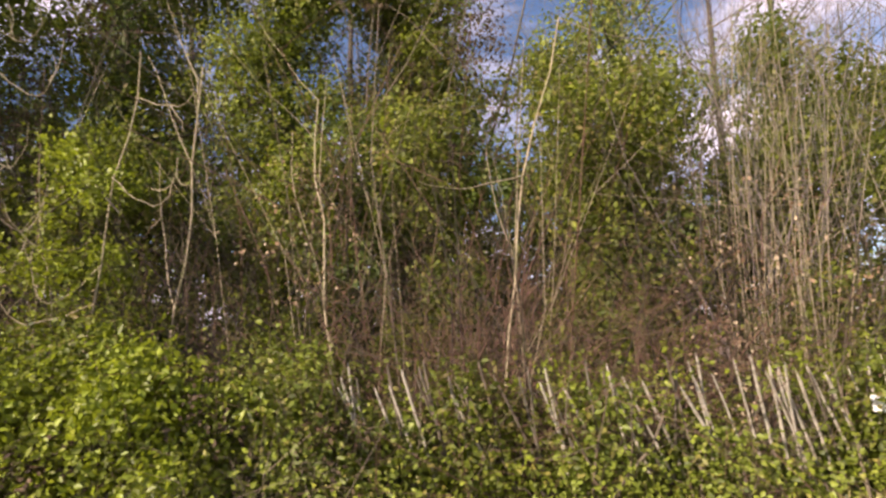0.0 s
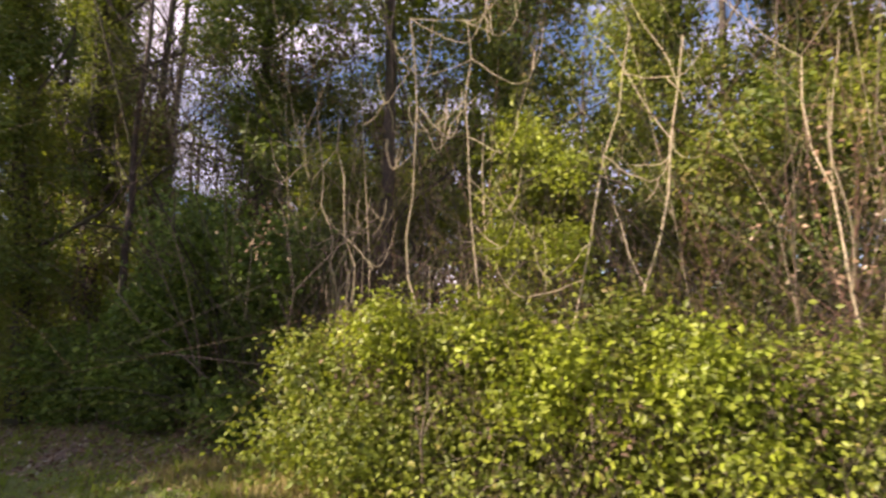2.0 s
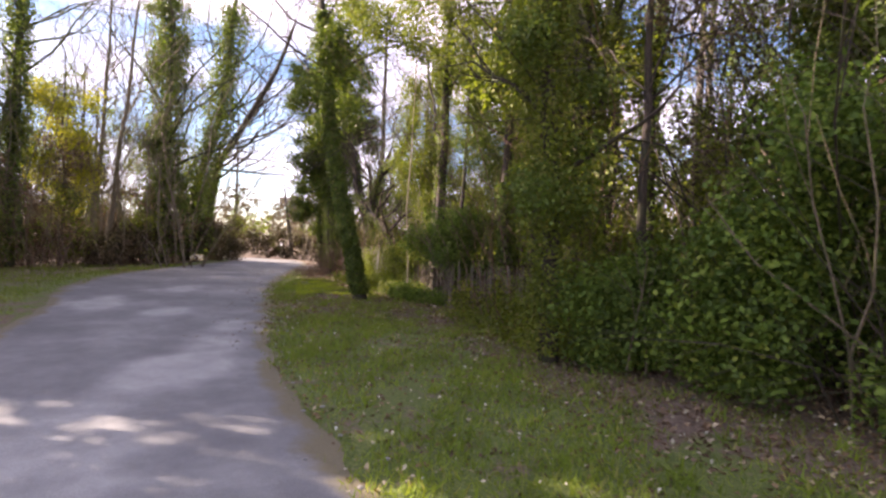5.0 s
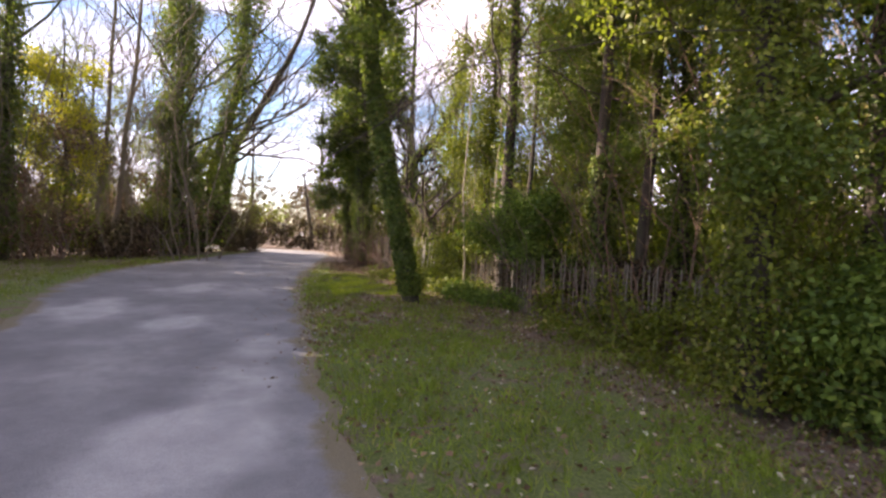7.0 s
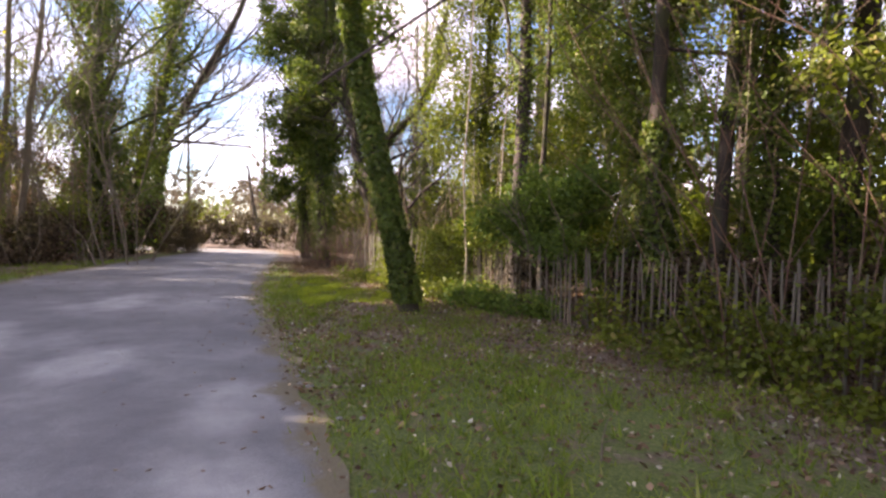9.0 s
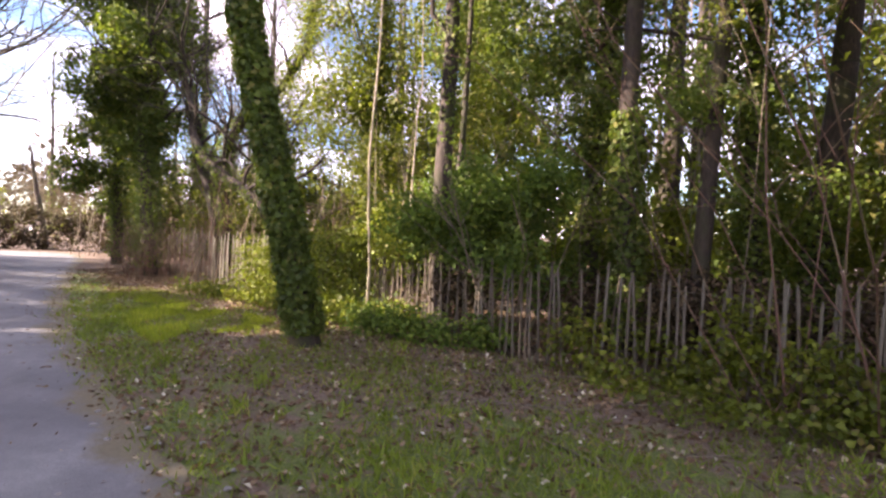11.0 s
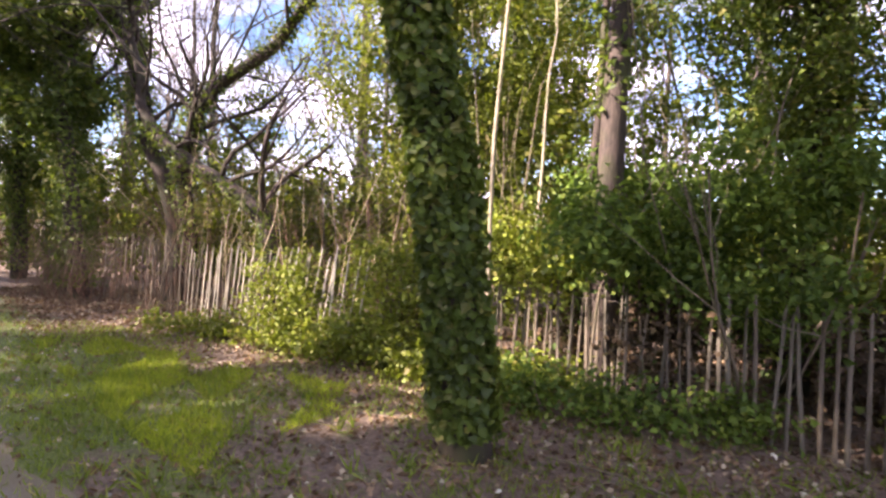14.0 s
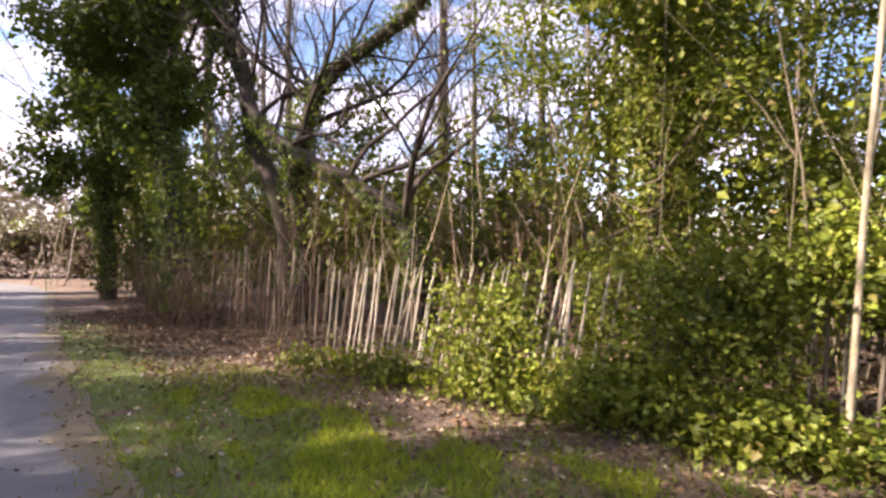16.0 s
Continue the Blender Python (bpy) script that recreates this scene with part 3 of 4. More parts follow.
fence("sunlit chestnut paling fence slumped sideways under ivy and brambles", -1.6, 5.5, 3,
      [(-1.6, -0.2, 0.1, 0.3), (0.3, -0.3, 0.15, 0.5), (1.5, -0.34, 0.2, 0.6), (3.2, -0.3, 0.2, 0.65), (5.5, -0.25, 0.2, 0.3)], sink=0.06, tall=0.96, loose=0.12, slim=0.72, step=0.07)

# ---- the trees beside and behind the fence ----
tree("ivy_tree", "leaning roadside tree wrapped in dark green ivy with a forked top", (-16.48, 5.31), tall=9.5, r=0.15, seed=11, bark=BARK,
     ivy=(0.14, 6.5, 0.06, 17000), bend=[(0, 0, 0), (-0.05, -0.28, 1), (-0.15, -0.49, 2), (-0.29, -0.64, 3), (-0.69, -0.74, 5), (-1.3, -0.9, 9.5)], limbs=8, limb_from=0.5, limb_len=3.0,
     leaf=IVY, crown=column(np.random.default_rng(1), 4.4, 9.2, 0.85, 20, (-0.13, -0.14), (0.3, 0.5)), crown_leaves=13000, ivy_size=0.055, ivy_mat=IVY, ivy_shape="ivy",
     reach=[(5.2, (-0.8, -0.6, 0.3), 2.4), (6.0, (-0.6, -0.8, 0.4), 2.6), (4.7, (-0.8, -0.3, 0.6), 1.8), (6.6, (-0.9, -0.2, 0.5), 2.4)])
tree("roadside_tree", "tall trunk hung with ivy and brown creeper at the verge", (-10.0, 4.62), (0.03, -0.10), 9.0, 0.12, 12, BARK, (0.1, 7, 0.34, 22000), IVY,
     column(np.random.default_rng(2), 1.9, 8.0, 0.5, 22, (0.03, -0.1), (0.2, 0.38)), 20000, 8, 0.2, 1.8, ivy_mat=OLIVE, ivy_size=0.045, crown_size=0.05)
tree("woodland_tree", "bare brown-barked tree behind the fence", (-15.95, 7.05), (-0.03, 0.02), 10, 0.135, 13, BARK, (2.4, 8, 0.12, 1800), OLIVE, None, 0, 7, 0.35, 2.5)
tree("woodland_tree", "slim bare tree beside a thicker brown one", (-16.25, 7.75), (0.02, 0.02), 9, 0.06, 131, BARK, None, OLIVE, None, 0, 5, 0.4, 1.8)
tree("woodland_tree", "straight dark woodland tree with ivy at its foot", (-13.65, 7.11), (0.01, 0.01), 11, 0.12, 14, BARK, (0.2, 2.6, 0.08, 3500), IVY, None, 0, 6, 0.4, 2.4)
tree("woodland_tree", "brown twin-forked tree deep behind the fence", (-13.75, 9.9), (0.02, 0), 10, 0.19, 15, BARK, None, OLIVE, None, 0, 8, 0.3, 3)
tree("woodland_tree", "stout brown tree with bare forks", (-11.95, 7.9), (0.03, 0), 10, 0.16, 16, BARK, (0.2, 1.6, 0.08, 1500), OLIVE, None, 0, 7, 0.35, 2.6)
tree("woodland_tree", "dark ivy-clad woodland tree", (-12.5, 7.5), (0, 0.02), 9.5, 0.10, 17, BARK, (0.3, 7.5, 0.22, 9000), IVY, column(np.random.default_rng(3), 4, 8, 0.5, 8), 4000, 4, 0.5, 2)
tree("woodland_tree", "dark trunk thick with ivy behind the fence", (-14.35, 8.1), (0.01, 0.02), 10, 0.15, 18, BARK, (0.3, 8.5, 0.25, 12000), IVY, column(np.random.default_rng(4), 3.5, 8.5, 0.7, 10), 6000, 4, 0.5, 2)
tree("woodland_tree", "slim ivy-clad tree deep in the wood", (-18.2, 11.6), (-0.01, 0.02), 10, 0.12, 19, BARK, (0.3, 8.5, 0.22, 8000), IVY, column(np.random.default_rng(5), 3.5, 8.5, 0.5, 10), 5000, 4, 0.5, 2)
tree("woodland_tree", "big brown tree with loose ivy and creeper", (-10.86, 5.95), (0.02, -0.02), 10, 0.19, 20, BARK, (0.3, 8, 0.25, 9000), OLIVE, column(np.random.default_rng(6), 2.2, 8, 0.9, 12), 9000, 7, 0.3, 2.4, ivy_mat=OLIVE)
tree("woodland_tree", "slim dark trunk in the shade", (-9.75, 6.1), (0.0, 0.03), 9, 0.08, 21, BARK, (0.3, 5, 0.12, 2500), IVY, None, 0, 5, 0.4, 2)
tree("woodland_tree", "slim dark trunk leaning in the shade", (-9.3, 5.6), (-0.03, 0.01), 8.5, 0.07, 22, BARK, None, IVY, None, 0, 6, 0.35, 2)
tree("woodland_tree", "slim brown forked tree with bare bark close behind the fence", (-12.93, 7.06), (0.03, 0.03), 9.5, 0.10, 290, BARK, None, OLIVE, None, 0, 7, 0.3, 2.6)
tree("pale_sapling", "straight pale-barked sapling pole behind the fence", (-16.92, 6.78), (0.02, 0.0), 8, 0.022, 23, BARK_PALE, None, OLIVE, None, 0, 4, 0.6, 1.0, 1)
tree("pale_sapling", "pale twin stem beside the fence", (-16.6, 7.25), (0.0, 0.03), 4.5, 0.022, 24, BARK_PALE, None, OLIVE, None, 0, 4, 0.6, 0.8, 1)
tree("woodland_tree", "thin ivied tree behind the slumped fence", (-18.2, 8.3), (0.02, 0), 9, 0.07, 25, BARK, (1, 6.5, 0.25, 5000), OLIVE, column(np.random.default_rng(7), 2.5, 7, 0.7, 10), 6000, 6, 0.4, 2, ivy_mat=OLIVE)
tree("arching_tree", "dark old tree leaning and arching over the fence", (-20.8, 8.6), tall=4.6, r=0.19, seed=26, bark=BARK, ivy=(0.6, 3, 0.1, 1500), leaf=OLIVE,
     rings=26, bend=[(0, 0, 0), (-0.1, 0, 0.9), (-0.35, 0, 1.5), (-0.95, 0, 1.95), (-1.65, 0, 2.25), (-2.1, 0, 2.5), (-2.8, 0.1, 2.9), (-3.2, 0.1, 3.6), (-3.4, 0.1, 4.6)], limbs=9, limb_from=0.3, limb_len=1.7)
tree("arching_tree", "dark limb-forked tree with thin ivy", (-23.35, 9.12), tall=6.5, r=0.17, seed=27, bark=BARK, ivy=(0.6, 6, 0.15, 4000), leaf=OLIVE,
     rings=26, bend=[(0, 0, 0), (0.05, 0, 1.4), (0.12, 0, 2.4), (0.42, 0, 3.1), (0.6, 0, 3.5), (1.3, 0, 3.8), (2.0, 0, 4.05), (2.8, 0, 4.9), (3.2, 0, 6.5)], limbs=9, limb_from=0.35, limb_len=2.4)
tree("woodland_tree", "brown tree leaning behind the fence", (-23.35, 9.0), (0, 0), 9.5, 0.17, 28, BARK, (2.5, 8, 0.16, 3500), OLIVE, None, 0, 8, 0.3, 2.6, rings=22,
     bend=[(0, 0, 0), (0, 0, 1.2), (-0.25, 0, 2.1), (-0.7, 0, 2.65), (-0.9, 0, 3.7), (-1.4, 0, 4.6), (-2.0, 0, 5.6), (-2.6, 0, 9.5)])
for i, (x, y, r, lx, ly, z0) in enumerate([(-28.6, 9.4, 0.15, -0.05, -0.01, 1.5), (-28.0, 9.75, 0.14, 0.02, 0.02, 1.8), (-25.6, 8.5, 0.15, 0.03, 0.0, 2.6), (-24.6, 8.15, 0.16, -0.22, 0.03, 2.9)]):
    tree("ivy_tree", "tall roadside tree bushy with ivy from half its height", (x, y), (lx, ly), 10, r, 30 + i, BARK, (0.2, 8.5, 0.2, 10000), IVY,
         column(np.random.default_rng(40 + i), z0, 9, 1.1, 24, (lx, ly), (0.3, 0.55)), 11000, 8, 0.35, 2.4, 2, crown_size=0.11, spread=0.6, group="ivy trees at the bend")

# ---- across the lane ----
tree("ivy_tree", "ivy column tree across the lane", (-31.9, 3.4), (0.0, 0.01), 15, 0.24, 50, BARK_MOSS, (0.3, 13, 0.75, 12000), IVY, column(np.random.default_rng(50), 1.5, 13, 0.6, 34), 12000, 12, 0.25, 4, 2, crown_size=0.12, ivy_size=0.12)
tree("ivy_tree", "leaning ivy-wrapped tree across the lane", (-33.5, 4.5), tall=15, r=0.24, seed=51, bark=BARK_MOSS, ivy=(0.3, 12, 0.7, 14000), ivy_mat=IVY, bend=[(0, 0, 0), (0.2, 0.3, 3), (0.9, 1.3, 7), (1.3, 1.9, 15)],
     limbs=11, limb_from=0.3, limb_len=4.5, depth=3, ivy_size=0.12)
tree("bare_tree", "curving bare tree spreading over the bend of the lane", (-34.7, 5.9), tall=12, r=0.27, seed=52, bark=BARK, ivy=(0.3, 4.5, 0.15, 4000), leaf=IVY,
     bend=[(0, 0, 0), (-0.1, -0.2, 2), (0, 0.1, 4.6), (0.9, 1.3, 7), (1.8, 2.5, 9.5), (2.3, 3.2, 12)], limbs=12, limb_from=0.35, limb_len=4.2, depth=3, ivy_size=0.1,
     reach=[(4.6, (0.56, 0.83, 0.12), 3.3), (5.6, (0.56, 0.83, 0.25), 3.3), (3.9, (0.5, 0.7, 0.5), 2.6), (7.5, (0.5, 0.8, 0.6), 4.5), (6.8, (-0.4, -0.8, 0.7), 4.0)])
tree("ivy_tree", "ivied roadside tree with many bare limbs", (-27.9, -1.7), (0.0, 0.02), 13, 0.2, 53, BARK_MOSS, (0.3, 9, 0.35, 8000), IVY, None, 0, 12, 0.25, 4.2, 3, ivy_size=0.1)
tree("yellow_shrub_tree", "young tree still hung with yellow leaves", (-28.7, -0.3), (0.0, 0.0), 7.5, 0.07, 54, BARK, None, YELLOW, column(np.random.default_rng(54), 2.2, 6.4, 0.85, 22, r=(0.35, 0.6)), 11000, 10, 0.2, 1.8, crown_size=0.085)
tree("bare_tree", "thin bare tree among scrub across the lane", (-30.2, 1.2), (0.04, 0.08), 12, 0.12, 55, TWIG, None, OLIVE, None, 0, 16, 0.25, 4.0, 3)
tree("bare_tree", "slender bare tree with a fan of twigs", (-31.3, 0.6), (0.0, 0.05), 12, 0.12, 56, TWIG, (0.3, 4, 0.2, 2500), OLIVE, None, 0, 14, 0.25, 4.2, 3)
tree("dead_stump_tree", "broken leaning dead tree beyond the hedge", (-41, 12.4), (-0.05, -0.15), 4.5, 0.17, 57, BARK, None, OLIVE, None, 0, 3, 0.6, 1, 1)

thicket("scrub", "brown leafless scrub on the far verge", -29.5, -26.5, -2.5, -0.2, 80, (1.2, 3.0), TWIG_RED, 60, 0.008, 2)
thicket("scrub", "brown leafless scrub under the ivy trees", -33.5, -29.3, 0.2, 3.3, 120, (1.0, 2.8), TWIG_RED, 61, 0.008, 2)
masses("bramble_bank", "brown and green bramble bank along the far verge", [(-30, -27, -3.2, -0.9, 0.1, 0.9, 16, 0.6), (-34.2, -30, -0.2, 3.6, 0.1, 1.0, 18, 0.7)], 11000, BROWN_LEAF, 62, 0.08)
masses("bramble_bank", "green undergrowth under the far trees", [(-30, -27, -3.4, -1.4, 0.3, 1.6, 12, 0.6), (-33, -30, 0.3, 3, 0.3, 1.7, 12, 0.6)], 9000, OLIVE, 63, 0.09)
masses("bramble_bank", "tangled creeper and scrub leaves among the far trees", [(-31, -27, -4, 0.3, 0.8, 4.6, 26, 0.6), (-35, -31, -0.5, 4.6, 0.8, 4.4, 30, 0.6)], 14000, BROWN_LEAF, 160, 0.085)
masses("bramble_bank", "olive creeper leaves among the far trees", [(-31, -27, -4, 0.3, 0.8, 6.6, 34, 0.6), (-35, -31, -0.5, 4.6, 0.8, 7.5, 46, 0.6)], 24000, OLIVE, 161, 0.09)
thicket("scrub", "tangle of bare brown young trees on the far verge", -31, -27, -3.5, 1.6, 70, (4.0, 8.5), TWIG, 260, 0.013, 3, 0.2, spread=0.7)
thicket("scrub", "tall bare brown scrub among the far trees", -35, -27, -3.5, 3.8, 80, (2.5, 5.0), TWIG, 162, 0.014, 2)
masses("bramble_bank", "dense dark brushwood at the foot of the far trees", [(-31.5, -28.5, -1.5, 2.4, 0.1, 1.3, 40, 0.5), (-34.6, -31.3, 1.8, 5.0, 0.1, 1.6, 60, 0.5)], 20000, HEDGE_TWIG, 190, 0.104)
shrub("dark_bush", "round dark leafless twiggy bush at the bend", (-34.0, 6.0), (1.8, 1.8, 2.3), 16000, HEDGE_TWIG, 64, 0.06, 12, (0.4, 0.6), 14, stem_mat=TWIG_RED)
rng = np.random.default_rng(65)
HEDGE_LINE = np.array([(-45, -2), (-43, 2), (-40.3, 6.5), (-37.6, 9.9), (-35, 11.8), (-31.5, 12.2), (-29.0, 13.2)])
s = np.linspace(0, 6, 220) + rng.normal(0, 0.02, 220)
L = np.stack([np.interp(s, np.arange(7), HEDGE_LINE[:, 0]), np.interp(s, np.arange(7), HEDGE_LINE[:, 1]), rng.uniform(0.15, 1.5, 220), rng.uniform(0.4, 0.5, 220), rng.uniform(0.4, 0.5, 220), rng.uniform(0.35, 0.45, 220)], 1)
p, o = lump_points(rng, L, 26000)
tagged(new("hedge", leaf_mesh("hedge", p, o, 0.11, rng, HEDGE_TWIG)), "dark brown winter hedge beyond the bend", "hedge", kind="stuff")
thicket("far_scrub", "pale leafless scrub beyond the hedge", -54, -41, -4, 30, 210, (2.0, 5.0), TWIG, 66, 0.022, 2, category="scrub")
FAR = leaf_material("distant_twigs", (0.08, 0.062, 0.045), (0.13, 0.104, 0.075), (0.19, 0.155, 0.11), (0.15, 0.16, 0.06), 0.9, 0.1, (0.4, 0.3, 0.15))
masses("far_wood", "grey-brown winter woodland beyond the fields", [(-80, -60, -30, 50, 0.5, 6, 90, 2.4)], 30000, FAR, 181, 0.3, "woodland")
masses("far_wood", "dull green woodland in the distance behind the trees", [(-60, 30, 30, 42, 0.5, 4, 90, 2.0)], 18000, FAR, 182, 0.3, "woodland")
masses("far_scrub", "straw-coloured scrub beyond the hedge", [(-56, -43, -6, 34, 0.3, 3.4, 90, 0.9)], 20000, FAR, 185, 0.12, "scrub")
masses("far_scrub", "grey-green scrub beyond the hedge", [(-54, -42, -6, 30, 0.5, 2.4, 70, 0.9)], 14000, OLIVE, 67, 0.15, "scrub")

# ---- behind and along the west fence ----
shrub("evergreen_shrub", "dense dark evergreen shrub growing over the fence", (-15.25, 6.8), (1.9, 1.1, 2.1), 17000, LAUREL, 70, 0.06, 34, (0.16, 0.36), 7, z0=0.7)
shrub("evergreen_shrub", "low spread of dark green shoots at the fence foot", (-15.9, 6.3), (2.2, 0.5, 0.3), 3500, LAUREL, 71, 0.055, 14, (0.1, 0.2), 3, z0=0.04)
masses("fence_ivy", "ivy and bramble smothering the fence", [(-19.4, -18.4, 6.85, 7.0, 0.0, 0.45, 30, 0.11), (-19.2, -18.95, 6.9, 7.0, 0.4, 1.0, 9, 0.1), (-19.75, -18.5, 6.82, 6.95, 0.0, 0.95, 20, 0.1), (-18.5, -17.2, 7.05, 7.25, 0.1, 1.15, 50, 0.12), (-18.6, -17.2, 6.82, 6.98, 0.0, 0.35, 22, 0.12), (-18.4, -17.2, 6.86, 7.0, 0.4, 1.15, 11, 0.11), (-17.3, -16.0, 6.75, 7.0, 0.0, 0.2, 22, 0.13), (-17.6, -16.2, 6.9, 7.2, 0.95, 1.5, 22, 0.15)], 24000, IVY_SUN_TINT, 72, 0.041, shape="ivy")
masses("ground_ivy", "low grey-green ivy along the fence foot", [(-21.5, -18.5, 6.7, 7.2, 0.0, 0.1, 26, 0.14), (-18.6, -16.6, 6.5, 6.9, 0.0, 0.14, 24, 0.16), (-13.2, -11.5, 5.3, 5.8, 0.0, 0.05, 20, 0.12), (-11.5, -9.5, 4.7, 5.2, 0.0, 0.05, 20, 0.12)], 12000, OLIVE, 170, 0.05, shape="ivy")
rng = np.random.default_rng(73)
L = []
for x in np.arange(-13.8, -9.2, 0.16):
    L.append((x + rng.normal(0, 0.1), float(fence_y(x)) - 0.08 + rng.normal(0, 0.08), rng.uniform(0.05, 1.0) * rng.uniform(0.4, 1), 0.15, 0.09, 0.16))
p, o = lump_points(rng, L, 5500, 0.7)
tagged(new("fence_creeper", leaf_mesh("fence_creeper", p, o, 0.05, rng, OLIVE, "ivy")), "dark ivy creeping over the shaded fence", "undergrowth", kind="stuff")
masses("understorey", "olive undergrowth behind the fence", [(-27, -17, 9, 13, 0.3, 2.4, 40, 0.8), (-17, -8, 8.5, 13, 0.2, 2.2, 40, 0.8), (-14.5, -8, 7.2, 9, 0.2, 2.6, 30, 0.5)], 40000, OLIVE, 74, 0.1)
masses("high_foliage", "hanging olive foliage high in the wood", [(-20.3, -17.3, 7.8, 10.5, 2.0, 6.5, 44, 0.4), (-18, -15.5, 8.5, 12, 1.6, 7.5, 40, 0.45), (-13, -9, 6.2, 9, 2.6, 7.5, 44, 0.4), (-17, -15.3, 9, 12, 1.2, 3.0, 10, 0.4), (-12.5, -9.5, 9, 12, 1.2, 3.2, 14, 0.45)], 56000, OLIVE, 75, 0.055)
masses("high_foliage", "yellow-brown creeper hanging between the roadside trees", [(-12.3, -10.5, 5.3, 6.5, 3.5, 7.0, 28, 0.3), (-14.3, -12.0, 4.9, 6.0, 4.3, 8.0, 36, 0.34), (-15.2, -13.4, 4.6, 5.6, 4.8, 8.2, 22, 0.34), (-16.2, -14.4, 4.4, 5.4, 5.4, 8.5, 30, 0.34)], 42000, OLIVE, 250, 0.057)
thicket("treetop_twigs", "brown twigs and creeper stems hanging between the roadside trees", -12.3, -10.3, 5.4, 6.4, 26, (3.0, 6.0), TWIG_RED, 251, 0.008, 3, 0.2)
masses("high_foliage", "dark green leafy boughs over the fence", [(-15.3, -13.2, 7.0, 8.2, 2.95, 5.6, 22, 0.32), (-13.4, -12.5, 6.5, 7.3, 2.4, 5.0, 10, 0.26)], 15000, IVY, 280, 0.055)
masses("understorey", "dark brown dead undergrowth close behind the fence", [(-16.4, -9.4, 6.7, 7.7, 0.05, 0.8, 44, 0.3)], 16000, HEDGE_TWIG, 281, 0.06)
masses("high_foliage", "dark hanging ivy among the trunks", [(-14.6, -13.9, 7.6, 8.6, 1.6, 7.5, 26, 0.32), (-16.6, -15.6, 7.6, 8.6, 3.6, 7.5, 16, 0.34), (-12.9, -11.9, 7.0, 7.8, 1.6, 7.5, 16, 0.3)], 30000, IVY, 197, 0.055)
thicket("brown_brush", "brown leafless brushwood behind the fence", -24.5, -18.5, 8.0, 9.8, 130, (0.9, 2.1), TWIG_RED, 76, 0.006, 2)
thicket("brown_brush", "brown dead bramble canes hanging through the old fence", -25.2, -21.8, 7.3, 7.75, 80, (0.6, 1.4), TWIG_RED, 210, 0.004, 2, 0.3, lean=(0.2, -0.15), spread=0.7)
masses("deep_wood", "dark evergreen foliage deep behind the fence trees", [(-20, -15.8, 11.5, 14.5, 0.4, 7.5, 30, 0.9), (-15.5, -12.4, 11.5, 14.5, 0.3, 1.6, 14, 0.8), (-12, -7, 11.5, 14.5, 0.4, 6.5, 34, 0.9), (-30, -20, 11.5, 14.5, 0.4, 3.2, 30, 0.9)], 22000, IVY, 211, 0.16)
masses("high_foliage", "olive foliage filling the wood between its trunks", [(-25, -20, 10.5, 12, 1.0, 4.0, 16, 0.5), (-20, -15.6, 10, 12, 2.0, 7.5, 30, 0.6), (-12.6, -8, 10, 12, 2.0, 5.0, 24, 0.5)], 20000, OLIVE, 212, 0.09)
thicket("treetop_twigs", "brown leafless treetops behind the roadside trees", -33, -19, 9.5, 13, 95, (5, 10), TWIG, 231, 0.016, 3, 0.18, spread=0.7, category="trees")
thicket("dead_stems", "dead bleached stems slumped over the fence end", -25.6, -24.4, 7.7, 8.4, 70, (0.7, 1.2), TWIG, 77, 0.007, 1, lean=(0.5, -0.1))
saplings("thin brown sapling behind the fence", -18, -9.5, 6.6, 9.5, 64, (1.5, 4.5), TWIG, 78, 0.010)
saplings("thin pale cane growing up beside the fence", -22.5, -16.5, 7.3, 8.3, 22, (1.2, 3.4), TWIG_PALE, 79, 0.006, 0.12)

# ---- the shaded laurels by the verge ----
shrub("laurel", "green laurel bush in shade at the verge", (-6.9, 5.05), (2.3, 1.3, 2.7), 30000, LAUREL, 80, 0.06, 40, (0.25, 0.45), 7)
shrub("laurel", "low green shrub spilling on to the verge", (-8.7, 5.0), (1.7, 1.0, 1.5), 16000, LAUREL, 81, 0.055, 24, (0.2, 0.38), 5)
shrub("laurel", "dark leafy shrub behind the laurel", (-6.0, 6.0), (2.0, 1.2, 3.6), 22000, OLIVE, 82, 0.055, 34, (0.3, 0.5), 6)
tree("woodland_tree", "ivy-hung tree rising from the laurels", (-7.6, 6.3), (0, 0), 9, 0.14, 83, BARK, (0.5, 8, 0.3, 9000), IVY, column(np.random.default_rng(83), 3, 8.5, 0.8, 16), 12000, 6, 0.35, 2.4)
tree("woodland_tree", "brown trunk rising behind the bramble", (-5.2, 5.9), (0.01, 0), 8.5, 0.12, 84, BARK, None, OLIVE, column(np.random.default_rng(84), 4, 8, 0.8, 8), 5000, 6, 0.35, 2.4)

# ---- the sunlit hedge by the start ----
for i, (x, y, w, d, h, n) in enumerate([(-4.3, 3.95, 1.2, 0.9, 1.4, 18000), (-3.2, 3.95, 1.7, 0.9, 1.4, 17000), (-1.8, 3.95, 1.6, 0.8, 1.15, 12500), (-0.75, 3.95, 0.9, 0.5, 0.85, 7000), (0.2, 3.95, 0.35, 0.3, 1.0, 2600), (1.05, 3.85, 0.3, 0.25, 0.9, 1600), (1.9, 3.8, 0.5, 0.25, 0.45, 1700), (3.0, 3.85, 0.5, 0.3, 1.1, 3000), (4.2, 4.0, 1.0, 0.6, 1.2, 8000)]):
    shrub("ivy_bush", "sunlit mound of ivy and bramble over the fence", (x, y), (w, d, h), n, (IVY_SUN_TINT, OLIVE)[i % 3 == 1], 90 + i, 0.046, 22, (0.15, 0.3), 4, z0=0.1)
